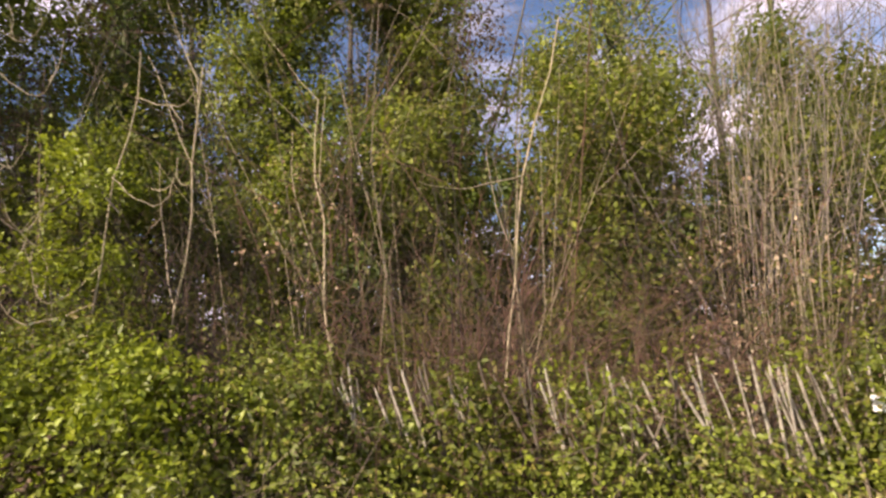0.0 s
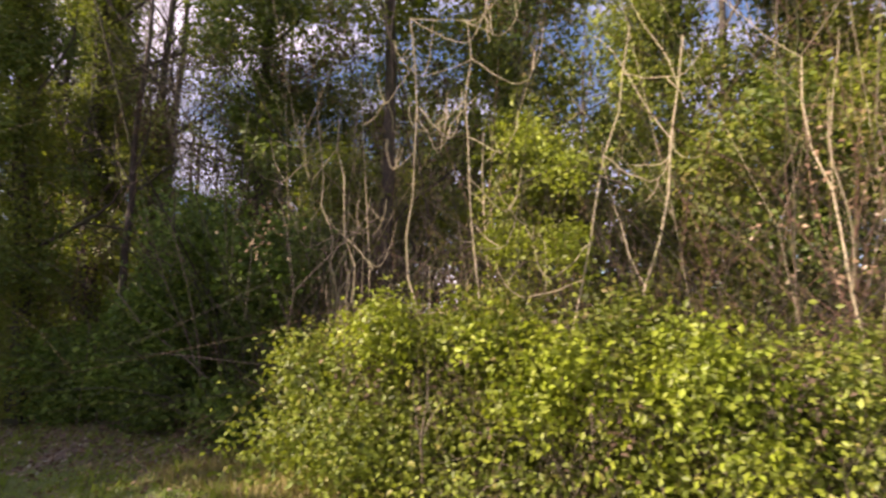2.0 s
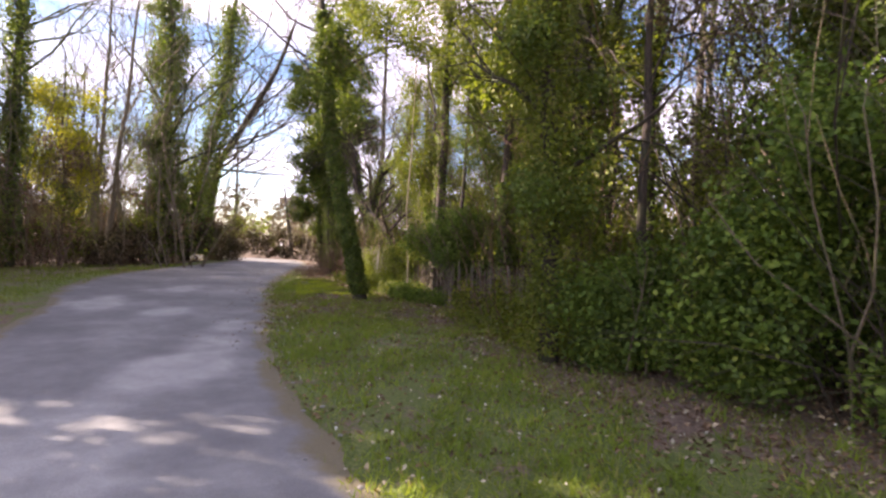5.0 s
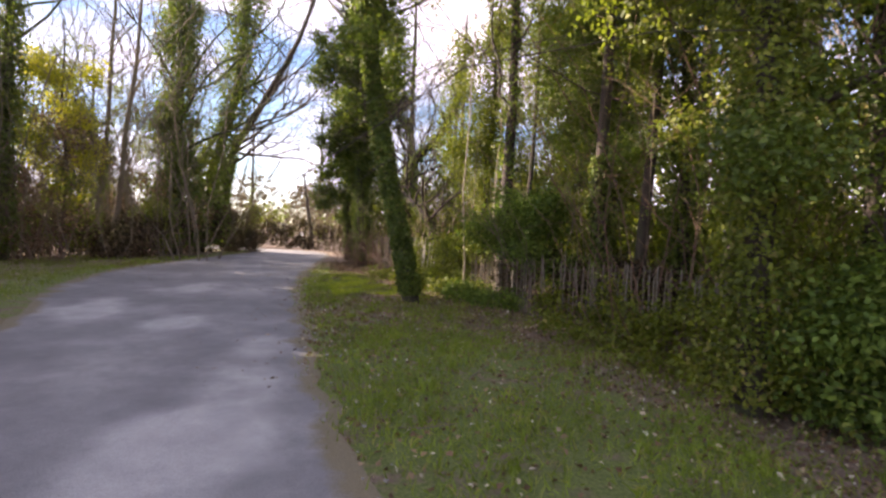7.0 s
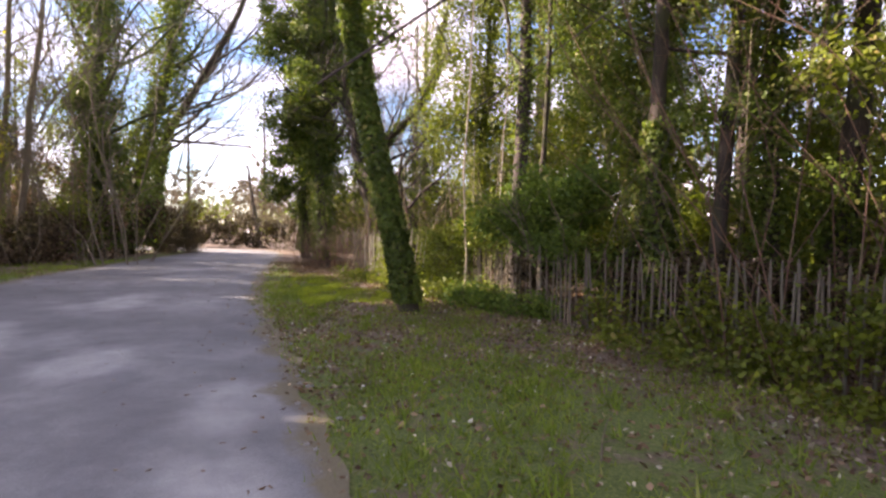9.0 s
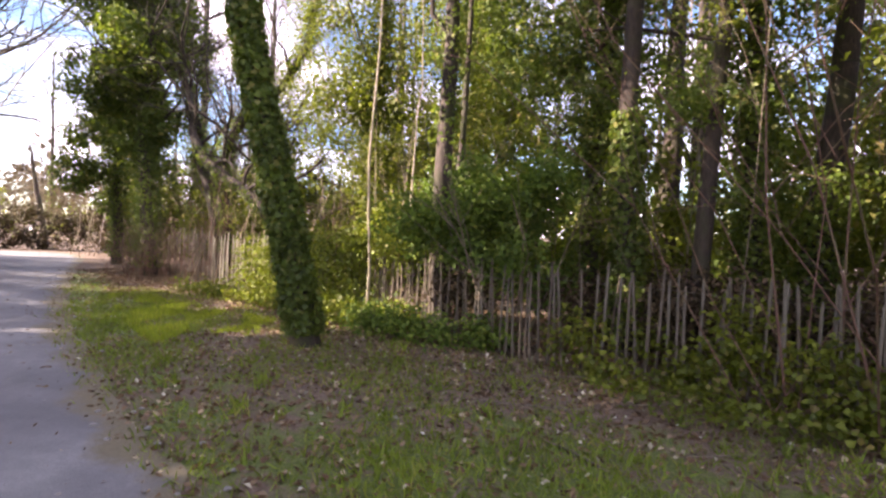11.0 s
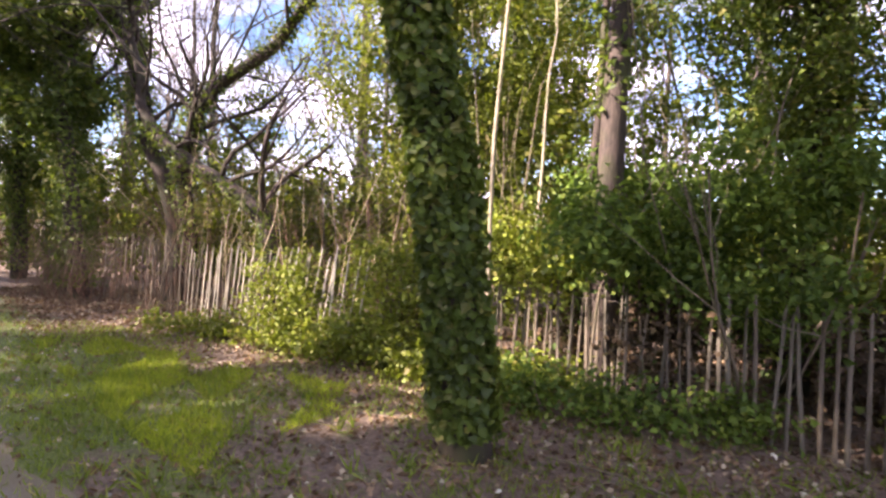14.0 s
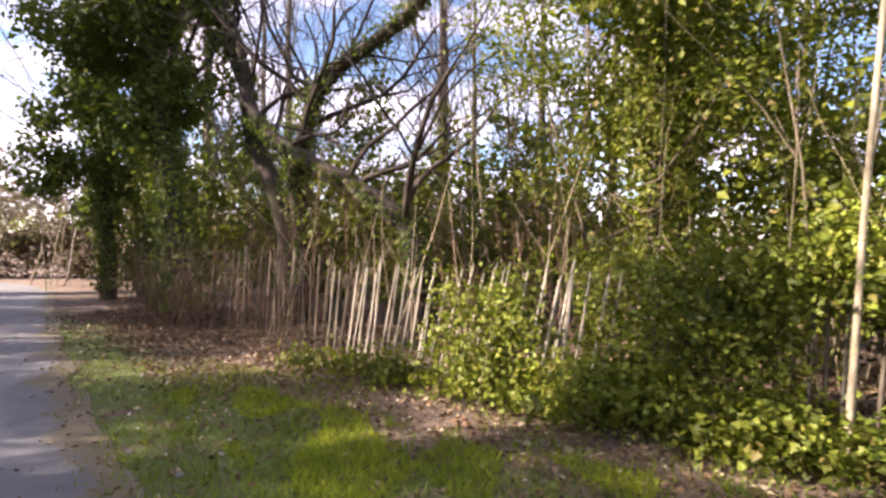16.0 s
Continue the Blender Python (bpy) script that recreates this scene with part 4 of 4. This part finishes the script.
shrub("ivy_bush", "sunlit low ivy and bramble spilling on to the grass", (-3.95, 3.45), (1.7, 0.7, 0.85), 10000, IVY_SUN_TINT, 193, 0.043, 26, (0.16, 0.3), 3, z0=0.08)
shrub("ivy_bush", "sunlit low ivy and bramble spilling on to the grass", (-2.2, 3.45), (2.0, 0.6, 0.7), 5500, IVY_SUN_TINT, 194, 0.043, 22, (0.14, 0.26), 3, z0=0.08)
masses("fence_ivy", "grey-green ivy climbing through the slumped fence", [(-0.8, 5.2, 3.78, 3.98, 0.0, 0.62, 70, 0.13), (-0.8, 5.2, 3.85, 4.1, 0.5, 1.05, 26, 0.12)], 12000, IVY_SUN_TINT, 241, 0.045, shape="ivy")
masses("bright_bramble", "glossy yellow-green sprays lit by the low sun", [(-3.3, -1.5, 3.2, 3.5, 0.3, 1.35, 12, 0.17), (-3.7, -2.6, 4.1, 4.9, 1.4, 3.2, 11, 0.12)], 8000, YELLOW_GREEN, 252, 0.048)
masses("bright_bramble", "bright yellow-green bramble sprays in the sun", [(-4.6, -1.0, 3.4, 3.7, 0.5, 1.5, 12, 0.24), (-1.0, 5, 4.0, 4.3, 0.6, 1.25, 12, 0.16)], 9000, YELLOW_GREEN, 195, 0.045)
masses("hedge_wall", "tall tangled olive foliage behind the bramble", [(-3.9, -3.2, 5, 6.4, 0.9, 4.4, 16, 0.34), (-3.1, -2.6, 5, 6, 0.8, 3.0, 9, 0.3), (-2.2, -1.2, 5.0, 6.4, 0.8, 3.8, 20, 0.36), (-0.6, 0.3, 5.0, 6.4, 0.9, 3.6, 16, 0.34), (1.1, 2.4, 4.9, 6.2, 0.9, 4.2, 30, 0.38), (3.2, 8, 5.2, 7, 0.6, 3.6, 34, 0.5)], 62000, OLIVE, 100, 0.061)
thicket("dead_brush", "dark tangled stems inside the hedge", -5.0, 7.0, 4.5, 5.4, 320, (1.2, 3.6), BARK, 253, 0.006, 2, 0.3)
masses("hedge_wall", "darker ivy filling the hedge between its trees", [(-3.9, 3.0, 5.6, 7.2, 0.3, 3.6, 60, 0.34)], 30000, IVY, 240, 0.06)
masses("deep_wood", "dark undergrowth behind the hedge", [(-9, 9, 7.6, 9.2, 0.2, 4.6, 110, 0.6)], 24000, IVY, 198, 0.122)
masses("hedge_top", "leafy tops of the hedge trees", [(-4.4, -3.1, 6.2, 7.8, 3.8, 7.0, 18, 0.42), (-2.3, 0.5, 6.2, 8, 3.2, 6.6, 34, 0.42), (1.5, 3.1, 6.2, 8, 2.8, 5.3, 18, 0.4), (3.9, 8, 6.2, 8, 2.2, 4.6, 24, 0.5)], 40000, OLIVE, 171, 0.073)
thicket("dead_brush", "dark brown bare scrub standing in the shade of the hedge", -7.0, -4.6, 4.5, 5.6, 90, (1.6, 3.6), BARK, 220, 0.007, 2, 0.3)
masses("deep_wood", "dark foliage deep in the wood", [(-15, -6, 10, 13, 2.0, 5.0, 36, 0.8), (-9, 12, 8.5, 12, 0.2, 3.6, 60, 1.0), (-9, 12, 12, 15, 0.2, 4.5, 40, 1.2)], 27000, IVY, 101, 0.145)
for i, (x, y, h, n, w) in enumerate([(-3.8, 6.2, 7.4, 15000, 0.6), (-1.9, 6.6, 7.6, 16000, 0.6), (-0.4, 6.9, 7.2, 15000, 0.65), (2.2, 6.6, 6.0, 13000, 0.6), (4.6, 6.9, 5.2, 12000, 0.7), (7.0, 7.0, 5, 12000, 0.9)]):
    tree("ivy_tree", "thin hedgerow tree bushy with sunlit ivy", (x, y), (0.0, 0.0), h + 2.0, 0.07, 110 + i, BARK_MOSS, (0.5, h, 0.25, 6000), (OLIVE, IVY_SUN_TINT)[i % 2], column(np.random.default_rng(110 + i), 1.6, h - 0.4, w, 30, r=(0.22, 0.42)), n, 11, 0.3, 2.2, 2, crown_size=0.055, ivy_size=0.05, group="hedgerow trees")
saplings("thin pale bare sapling standing in the hedge", -6, 1.8, 4.2, 5.6, 16, (2.4, 4.6), TWIG_PALE, 120, 0.005, 0.12)
saplings("thin brown bare sapling standing in the hedge", -6, 7, 4.4, 6.4, 20, (2.4, 5.2), TWIG, 124, 0.007, depth=2)
saplings("tall straight pale cane in a clump", 2.6, 3.25, 4.5, 5.1, 28, (2.8, 4.8), TWIG_PALE, 122, 0.005, 0.07, (0.02, 0), 1, 0.05)
saplings("tall straight pale cane", 3.6, 5.5, 4.5, 5.3, 12, (2.4, 4.0), TWIG_PALE, 125, 0.006, 0.08, (0.03, 0), 1, 0.08)
thicket("dead_brush", "pale grey twig haze among the canes", 2.5, 4.2, 5.0, 6.2, 60, (3.5, 5.5), TWIG_GREY, 242, 0.005, 2, 0.12)
thicket("brown_scrub", "dark brown leafless trees and scrub in the shade behind the hedge", -9.5, -4.4, 6.2, 9.5, 90, (4.0, 7.5), BARK, 243, 0.014, 3, 0.2, spread=0.6)
thicket("brown_scrub", "grey-brown leafless crowns behind the hedge", -9, 4, 7.0, 9.5, 90, (4.5, 7.0), TWIG, 244, 0.012, 3, 0.2, spread=0.6)
masses("brown_scrub", "dull olive foliage closing the wood behind the hedge", [(-8, 2.5, 8.6, 9.6, 0.5, 6.0, 60, 0.5)], 22000, OLIVE, 282, 0.08)
masses("brown_scrub", "withered brown and olive leaves hanging behind the hedge", [(-9.5, -4.6, 6.0, 8.0, 2.4, 7.0, 50, 0.42)], 24000, OLIVE, 245, 0.06)
masses("brown_scrub", "dead brown leaves hanging behind the hedge", [(-9.5, 0.6, 5.2, 7.0, 1.2, 5.5, 60, 0.35)], 12000, HEDGE_TWIG, 246, 0.05)
thicket("bramble_canes", "brown dead bramble canes tangled over the front of the mound", -4.6, -0.6, 3.3, 3.75, 120, (0.7, 1.5), TWIG, 270, 0.0035, 2, 0.38)
masses("dead_leaves_in_hedge", "brown withered leaves in the bramble mound", [(-4.2, -0.6, 3.3, 3.9, 0.2, 1.2, 24, 0.16)], 3500, HEDGE_TWIG, 271, 0.04)
thicket("bramble_canes", "arching brown bramble canes and twigs", -5, 6, 3.9, 4.9, 150, (0.7, 1.9), TWIG_RED, 121, 0.004, 2, 0.3)
thicket("dead_brush", "tangle of dead reddish twigs in the hedge", -0.3, 2.4, 4.1, 4.9, 200, (1.0, 2.3), TWIG_RED, 126, 0.004, 2, 0.3)
thicket("dead_brush", "brown dead twigs high in the hedge", -4.5, 2.5, 4.7, 5.6, 110, (2.0, 4.2), TWIG_RED, 183, 0.006, 2, 0.25)
thicket("dead_brush", "brown briar through the ivy mound", -5.4, 5, 3.7, 4.3, 140, (0.7, 1.6), TWIG_RED, 184, 0.0035, 2, 0.35)
thicket("dead_brush", "grey-brown dead twigs over the fence", -1.5, 5.5, 3.75, 4.2, 110, (0.6, 1.3), TWIG, 127, 0.0035, 2, 0.35)
masses("dead_leaves_in_hedge", "dead brown leaves caught in the hedge", [(-5.5, 6, 4.0, 5.0, 0.5, 2.4, 30, 0.45)], 2500, BROWN_LEAF, 128, 0.035)
thicket("treetop_twigs", "grey leafless treetops deep in the wood", -34, -8, 11, 17, 90, (5, 9), TWIG_GREY, 191, 0.026, 3, 0.12, spread=0.7, category="trees")
thicket("treetop_twigs", "fine bare twigs among the far trees", -37, -27.5, -4, 4.6, 120, (6, 12), TWIG, 192, 0.022, 3, 0.18, spread=0.7, category="trees")
thicket("treetop_twigs", "grey leafless treetops behind the hedge", -8, 12, 9, 14, 60, (6, 9), TWIG, 123, 0.03, 3, 0.1, spread=0.7, category="trees")


def bare_branch(label, place, heading, length, seed, mat, r=0.014, depth=2, wander=0.3, lift=0.05):
    rng = np.random.default_rng(seed)
    root = thing("bare_sapling", label, "sapling", (place[0], place[1], float(height(place[0], place[1]))))
    found = grow(rng, (0, 0, -0.05), heading, length, r, depth, wander, lift, (3, 5), 0.7, 0.36, 9)
    part("stem", mesh_of("stem", *tube_arrays(found, 4), mat, smooth=True), root)


bare_branch("thin pale forked sapling", (-2.4, 4.6), (0.05, -0.05, 1), 3.6, 132, TWIG_PALE, 0.014, 1, 0.08, 0.05)
bare_branch("thin pale forked sapling", (-0.65, 4.2), (0.0, 0, 1), 3.4, 133, TWIG_PALE, 0.012, 1, 0.08, 0.05)
bare_branch("thin pale forked sapling", (0.4, 4.5), (0.05, 0, 1), 3.8, 134, TWIG_PALE, 0.012, 1, 0.08, 0.05)
bare_branch("thin pale forked sapling", (-3.4, 4.5), (-0.1, 0, 1), 3.3, 135, TWIG_PALE, 0.013, 1, 0.1, 0.05)



def hooked_sapling(label, place, tall, hooks, seed, mat=None, r=0.011):
    """A bare sapling whose twigs droop and turn up again at their tips."""
    rng = np.random.default_rng(seed)
    root = thing("bare_sapling", label, "sapling", (place[0], place[1], float(height(place[0], place[1]))))
    lean = rng.normal(0, 0.12, 2)
    z = np.linspace(-0.05, tall, 12)
    w = np.cumsum(rng.normal(0, 0.035, (12, 2)), 0)
    trunk = np.stack([lean[0] * z + w[:, 0], lean[1] * z + w[:, 1], z], 1)
    rad = np.linspace(r, r * 0.4, 12)
    part("stem", mesh_of("stem", *tube_arrays([(trunk, rad)], 5), mat or TWIG_PALE, True), root)
    for _ in range(hooks):
        k = rng.integers(5, 12)
        a, far, drop = rng.normal(0, 0.7) + (math.pi if rng.random() < 0.5 else 0), rng.uniform(0.3, 0.75), rng.uniform(0.12, 0.42)
        u = np.linspace(0, 1, 11)
        out = far * (1 - (1 - u) ** 1.6)
        dip = -drop * np.sin(np.minimum(u / 0.6, 1) * math.pi / 2) + (drop * 1.4 + 0.2) * np.clip(u - 0.5, 0, 1) ** 1.5 * 2
        q = trunk[k] + np.stack([math.cos(a) * out, math.sin(a) * out * 0.6, dip], 1) + np.cumsum(rng.normal(0, 0.01, (11, 3)), 0)
        found = [(q, np.linspace(rad[k] * 0.75, 0.0028, 11))]
        for _ in range(rng.integers(1, 4)):
            j = rng.integers(3, 10)
            found += grow(rng, q[j], (rng.normal(0, 0.5), rng.normal(0, 0.3), rng.choice([-0.4, 1.0])), rng.uniform(0.18, 0.5), 0.0045, 0, 0.25, 0.22, steps=6)
        part("twig", mesh_of("twig", *tube_arrays(found, 4), mat or TWIG_PALE, True), root)


for x, y, tall, hooks, seed in [(-3.95, 4.35, 3.6, 7, 301), (-3.55, 4.2, 3.9, 7, 302), (-4.6, 4.5, 3.3, 6, 303), (-5.1, 4.75, 3.4, 6, 304), (-3.05, 4.4, 3.5, 4, 305)]:
    hooked_sapling("pale bare sapling with drooping hooked twigs in the sun", (x, y), tall, hooks, seed)

# ---- unseen shade trees added on the south side, and the wood all round ----
rng = np.random.default_rng(140)
shade_a = tree("shade_tree", "unseen ivy-clad tree added south of the lane for its shade", (-27.6, -9), (0, 0), 8.4, 0.2, 141, BARK_MOSS, (0.5, 9, 0.4, 1500), IVY, column(rng, 0.8, 7.8, 1.3, 26, r=(0.6, 1.0)), 3300, 5, 0.3, 3, 1, crown_size=0.26, ivy_size=0.18, group="belt trees")
# Places and sizes chosen for where the shadows fall on verge and hedge.
for x, y, s in [(-14.6, -6.0, 0.84), (-15.8, -7.2, 0.86), (-17.2, -9.4, 1.1), (-19.3, -6.4, 1.0), (-19.9, -6.6, 1.25), (-21.3, -5.6, 1.65), (-23.6, -6.2, 1.1), (-28.6, -6.6, 1.35), (-30.8, -6.8, 1.15), (-25.2, -9.2, 1.6)]:
    copy_thing(shade_a, Matrix.Translation((x, y, 0)) @ Matrix.Rotation(rng.uniform(0, 6), 4, "Z") @ Matrix.Scale(s, 4))
for x, y, wide, tall in [(-27.0, -6.5, 0.95, 1.6), (-32.0, -7.4, 0.75, 1.7), (-30.0, -7.4, 0.85, 1.75), (-28.4, -7.6, 0.9, 1.7), (-20.9, -7.4, 0.75, 2.1)]:
    copy_thing(shade_a, Matrix.Translation((x, y, 0)) @ Matrix.Rotation(rng.uniform(0, 6), 4, "Z") @ Matrix.Diagonal((wide, wide, tall, 1)))
bare_a = tree("wood_tree", "tall leafless woodland tree", (-30, 16), (0, 0), 12, 0.17, 142, BARK, (0.4, 5, 0.2, 600), IVY, None, 0, 8, 0.2, 3.6, 2, ivy_size=0.12, group="background trees")
for k in range(28):
    x, y = (rng.uniform(-34, 9), rng.uniform(11.5, 22)) if k < 20 else (rng.uniform(-58, -43), rng.uniform(0, 26))
    if off_road(x, y) > 2.5:
        copy_thing(bare_a, Matrix.Translation((x, y, float(height(x, y)))) @ Matrix.Rotation(rng.uniform(0, 6), 4, "Z") @ Matrix.Scale(rng.uniform(0.75, 1.1), 4))
masses("wood_floor_scrub", "olive scrub filling the wood's floor", [(-30, -10, 13, 20, 0.2, 1.8, 60, 1.0)], 22000, OLIVE, 143, 0.13)


masses("belt_scrub", "dark hedge of scrub along the south side of the lane", [(-45, -38, -3, 3, 0.2, 2.2, 30, 0.7)], 9000, HEDGE_TWIG, 213, 0.13)


# ---- grass, dead leaves and litter ----
def scatter(n, x0, x1, y0, y1, seed, keep):
    rng = np.random.default_rng(seed)
    x, y = rng.uniform(x0, x1, n), rng.uniform(y0, y1, n)
    k = keep(x, y, rng)
    x, y = x[k], y[k]
    return np.stack([x, y, ground_z(x, y) + 0.006], 1), rng


def clumpy(x, y, scale, seed):
    return np.sin(x * scale + seed) * np.cos(y * scale * 1.3 + seed * 2) + 0.6 * np.sin(x * scale * 2.7 + y * scale * 1.9 + seed)


def grass_here(x, y, rng):
    off = off_road(x, y)
    toward = fence_y(x) - y
    bare = 1 - 0.35 * smooth01(-x, 13.5, 15.5) * smooth01(x, -18.6, -17.6)
    chance = bare * smooth01(off, -0.4, 0.15) * (0.42 + 0.58 * smooth01(toward, 0.4, 2.0)) * (0.45 + 0.35 * clumpy(x, y, 1.6, 1)) * (1 - 0.75 * smooth01(-x, 20.5, 23))
    return rng.random(len(x)) < chance * (y < fence_y(x))


p, rng = scatter(280000, -24, -3, 0.2, 6.8, 150, grass_here)
tagged(new("grass", leaf_mesh("grass", p, rng.normal(0, 0.25, p.shape) + np.array([0, 0, 1.0]), 0.07, rng, GRASS, "blade")), "short mossy grass on the verge", "grass", kind="stuff")
p, rng = scatter(22000, -6.0, 7, 2.6, 4.2, 151, lambda x, y, g: (y > 2.9 + 0.25 * np.sin(x * 2)) & (y < fence_y(x) - 0.1))
tagged(new("tall_grass", leaf_mesh("tall_grass", p, rng.normal(0, 0.3, p.shape) + np.array([0, 0, 1.0]), 0.11, rng, DRY_GRASS, "blade")), "long dry grass at the hedge foot", "grass", kind="stuff")
p, rng = scatter(90000, -30, -13, -4.5, 4.5, 196, lambda x, y, g: (g.random(len(x)) < smooth01(off_road(x, y), -0.2, 0.4) * (0.5 + 0.3 * clumpy(x, y, 1.6, 1))) & (y < 0.35 * (-x) - 5.5))
tagged(new("far_verge_grass", leaf_mesh("far_verge_grass", p, rng.normal(0, 0.25, p.shape) + np.array([0, 0, 1.0]), 0.08, rng, GRASS, "blade")), "short grass on the far verge of the lane", "grass", kind="stuff")


def tufts_here(x, y, g):
    return (off_road(x, y) > 0.1) & (y < fence_y(x) - 0.3) & (clumpy(x, y, 5.5, 3) > 0.85)


# Lighter blades stand in for the pool of sun on this verge.
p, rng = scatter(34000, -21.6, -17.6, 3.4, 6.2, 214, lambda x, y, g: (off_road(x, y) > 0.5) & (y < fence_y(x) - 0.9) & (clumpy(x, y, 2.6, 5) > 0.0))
tagged(new("mossy_sun_grass", leaf_mesh("mossy_sun_grass", p, rng.normal(0, 0.3, p.shape) + np.array([0, 0, 0.9]), 0.07, rng, GRASS_SUN_TINT, "blade")), "mossy grass coloured brighter yellow-green for a patch of sun", "grass", kind="stuff")
p, rng = scatter(60000, -21.5, -4, 0.8, 6.2, 154, tufts_here)
tagged(new("grass_tufts", leaf_mesh("grass_tufts", p, rng.normal(0, 0.3, p.shape) + np.array([0, 0, 0.9]), 0.11, rng, GRASS, "blade")), "longer tufts of grass on the verge", "grass", kind="stuff")
PALE_BITS = leaf_material("bleached_leaf", (0.30, 0.27, 0.22), (0.42, 0.38, 0.32), (0.55, 0.51, 0.45), (0.7, 0.68, 0.64), 0.8, 0.05)
p, rng = scatter(5200, -24, -5, 0.4, 7.5, 155, lambda x, y, g: (off_road(x, y) > -0.2) & (g.random(len(x)) < 0.35))
tagged(new("pale_litter", leaf_mesh("pale_litter", p + np.array([0, 0, 0.02]), rng.normal(0, 0.3, p.shape) + np.array([0, 0, 1.0]), 0.036, rng, PALE_BITS)), "bleached scraps of leaf and bark on the grass", "leaf litter", kind="stuff")
p, rng = scatter(95000, -27, -2, 1.0, 9.5, 152, lambda x, y, g: g.random(len(x)) < 0.05 * (x < -12) * (off_road(x, y) <= -0.25) + (off_road(x, y) > -0.25) * (0.16 + 0.42 * smooth01(-x, 12.0, 14.5) * smooth01(x, -18.6, -17.4) + 0.55 * smooth01(y - fence_y(x), -2.1, -0.8) + 0.6 * smooth01(-x, 20, 22.5) * (off_road(x, y) > 0.4)))
tagged(new("leaf_litter", leaf_mesh("leaf_litter", p, rng.normal(0, 0.45, p.shape) + np.array([0, 0, 1.0]), 0.05, rng, BROWN_LEAF)), "fallen brown leaves on the verge", "leaf litter", kind="stuff")


# ---- small things lying about ----
def scrap(label, place, size, seed):
    """A crumpled white plastic scrap."""
    rng = np.random.default_rng(seed)
    n = 6
    g = np.linspace(-0.5, 0.5, n)
    X, Z = np.meshgrid(g, g, indexing="ij")
    V = np.stack([X * size, rng.normal(0, 0.08, X.shape) * size, Z * size * 0.7], -1).reshape(-1, 3)
    i, j = np.meshgrid(np.arange(n - 1), np.arange(n - 1), indexing="ij")
    F = np.stack([i * n + j, (i + 1) * n + j, (i + 1) * n + j + 1, i * n + j + 1], -1).reshape(-1, 4)
    ob = new("plastic_scrap", mesh_of("plastic_scrap", V, F, WHITE))
    ob.location = place
    tagged(ob, label, "litter")


WHITE = material("white_plastic")[0]
WHITE.node_tree.nodes["Principled BSDF"].inputs["Base Color"].default_value = (0.8, 0.8, 0.8, 1)
scrap("crumpled white plastic scrap caught on the fence", (2.86, 3.66, 0.965), 0.15, 1)
scrap("small white plastic scrap caught in the brown hedge", (-36.6, 10.2, 0.85), 0.25, 2)

rng = np.random.default_rng(180)
for x, y, a, l in [(-14.7, 4.2, 2.9, 0.7), (-13.7, 5.0, 1.9, 0.6), (-15.6, 4.6, 0.1, 0.5), (-12.6, 4.6, 0.7, 0.8), (-14.5, 5.4, 0.3, 1.0), (-12.0, 4.2, 2.5, 0.6), (-16.9, 3.9, 0.5, 0.4), (-14.1, 4.7, 0.4, 0.9), (-12.9, 4.1, 2.7, 0.6), (-16.0, 4.5, 1.1, 0.7), (-11.7, 3.1, 2.2, 0.5), (-17.4, 5.6, 0.2, 0.8), (-23.6, 7.4, 0.35, 1.6), (-24.0, 7.6, 0.6, 1.3), (-23.9, 7.2, 0.1, 1.1), (-24.4, 7.7, 1.2, 1.0),
                   (-13.2, 5.3, 0.5, 1.2), (-15.2, 5.2, 2.9, 0.8), (-11.0, 1.9, 0.9, 0.45), (-10.4, 2.6, 2.0, 0.4), (-18.9, 6.2, 0.3, 0.7), (-13.4, 3.2, 1.7, 0.35)]:
    z = float(ground_z(np.array([x]), np.array([y]))[0])
    g = grow(rng, (0, 0, 0.012), (math.cos(a), math.sin(a), 0.02), l, 0.010, 1, 0.12, 0.0, (1, 3), 0.4, 0.4)
    g = [(np.stack([q[:, 0], q[:, 1], np.clip(q[:, 2], 0.006, 0.06)], 1), r) for q, r in g]
    ob = new("stick", tube_mesh("stick", g, TWIG, 5))
    ob.location = (x, y, z)
    tagged(ob, "dry fallen stick lying on the verge", "stick", "sticks on the verge")


def stone_mesh(seed):
    bm = bmesh.new()
    bmesh.ops.create_icosphere(bm, subdivisions=2, radius=0.5)
    for v in bm.verts:
        v.co *= 1 + 0.35 * noise.noise(v.co * 1.7 + Vector((seed * 7.0, 0, 0)))
        v.co.z *= 0.5
    me = bpy.data.meshes.new("stone")
    bm.to_mesh(me)
    bm.free()
    me.materials.append(STONE)
    return me


STONE = bark_material("flint", (0.16, 0.15, 0.14), (0.42, 0.40, 0.37), (0.22, 0.20, 0.16), 0.6, 6)
STONES = [stone_mesh(i) for i in range(5)]
for _ in range(110):
    u = rng.uniform(0.12, 0.62)
    k = int(u * (len(ROAD_EDGE) - 1))
    e = ROAD_EDGE[k, :2] + unit(ROAD_EDGE[k, :2] - ROAD_EDGE[k, 2:]) * rng.normal(0.05, 0.28)
    s = rng.uniform(0.015, 0.05)
    ob = new("stone", STONES[rng.integers(0, 5)])
    ob.matrix_basis = Matrix.Translation((e[0], e[1], float(height(e[0], e[1])) + 0.014)) @ Matrix.Rotation(rng.uniform(0, 6), 4, "Z") @ Matrix.Scale(s, 4)
    tagged(ob, "small pale stone loose at the lane's edge", "stone", "stones at the lane's edge")
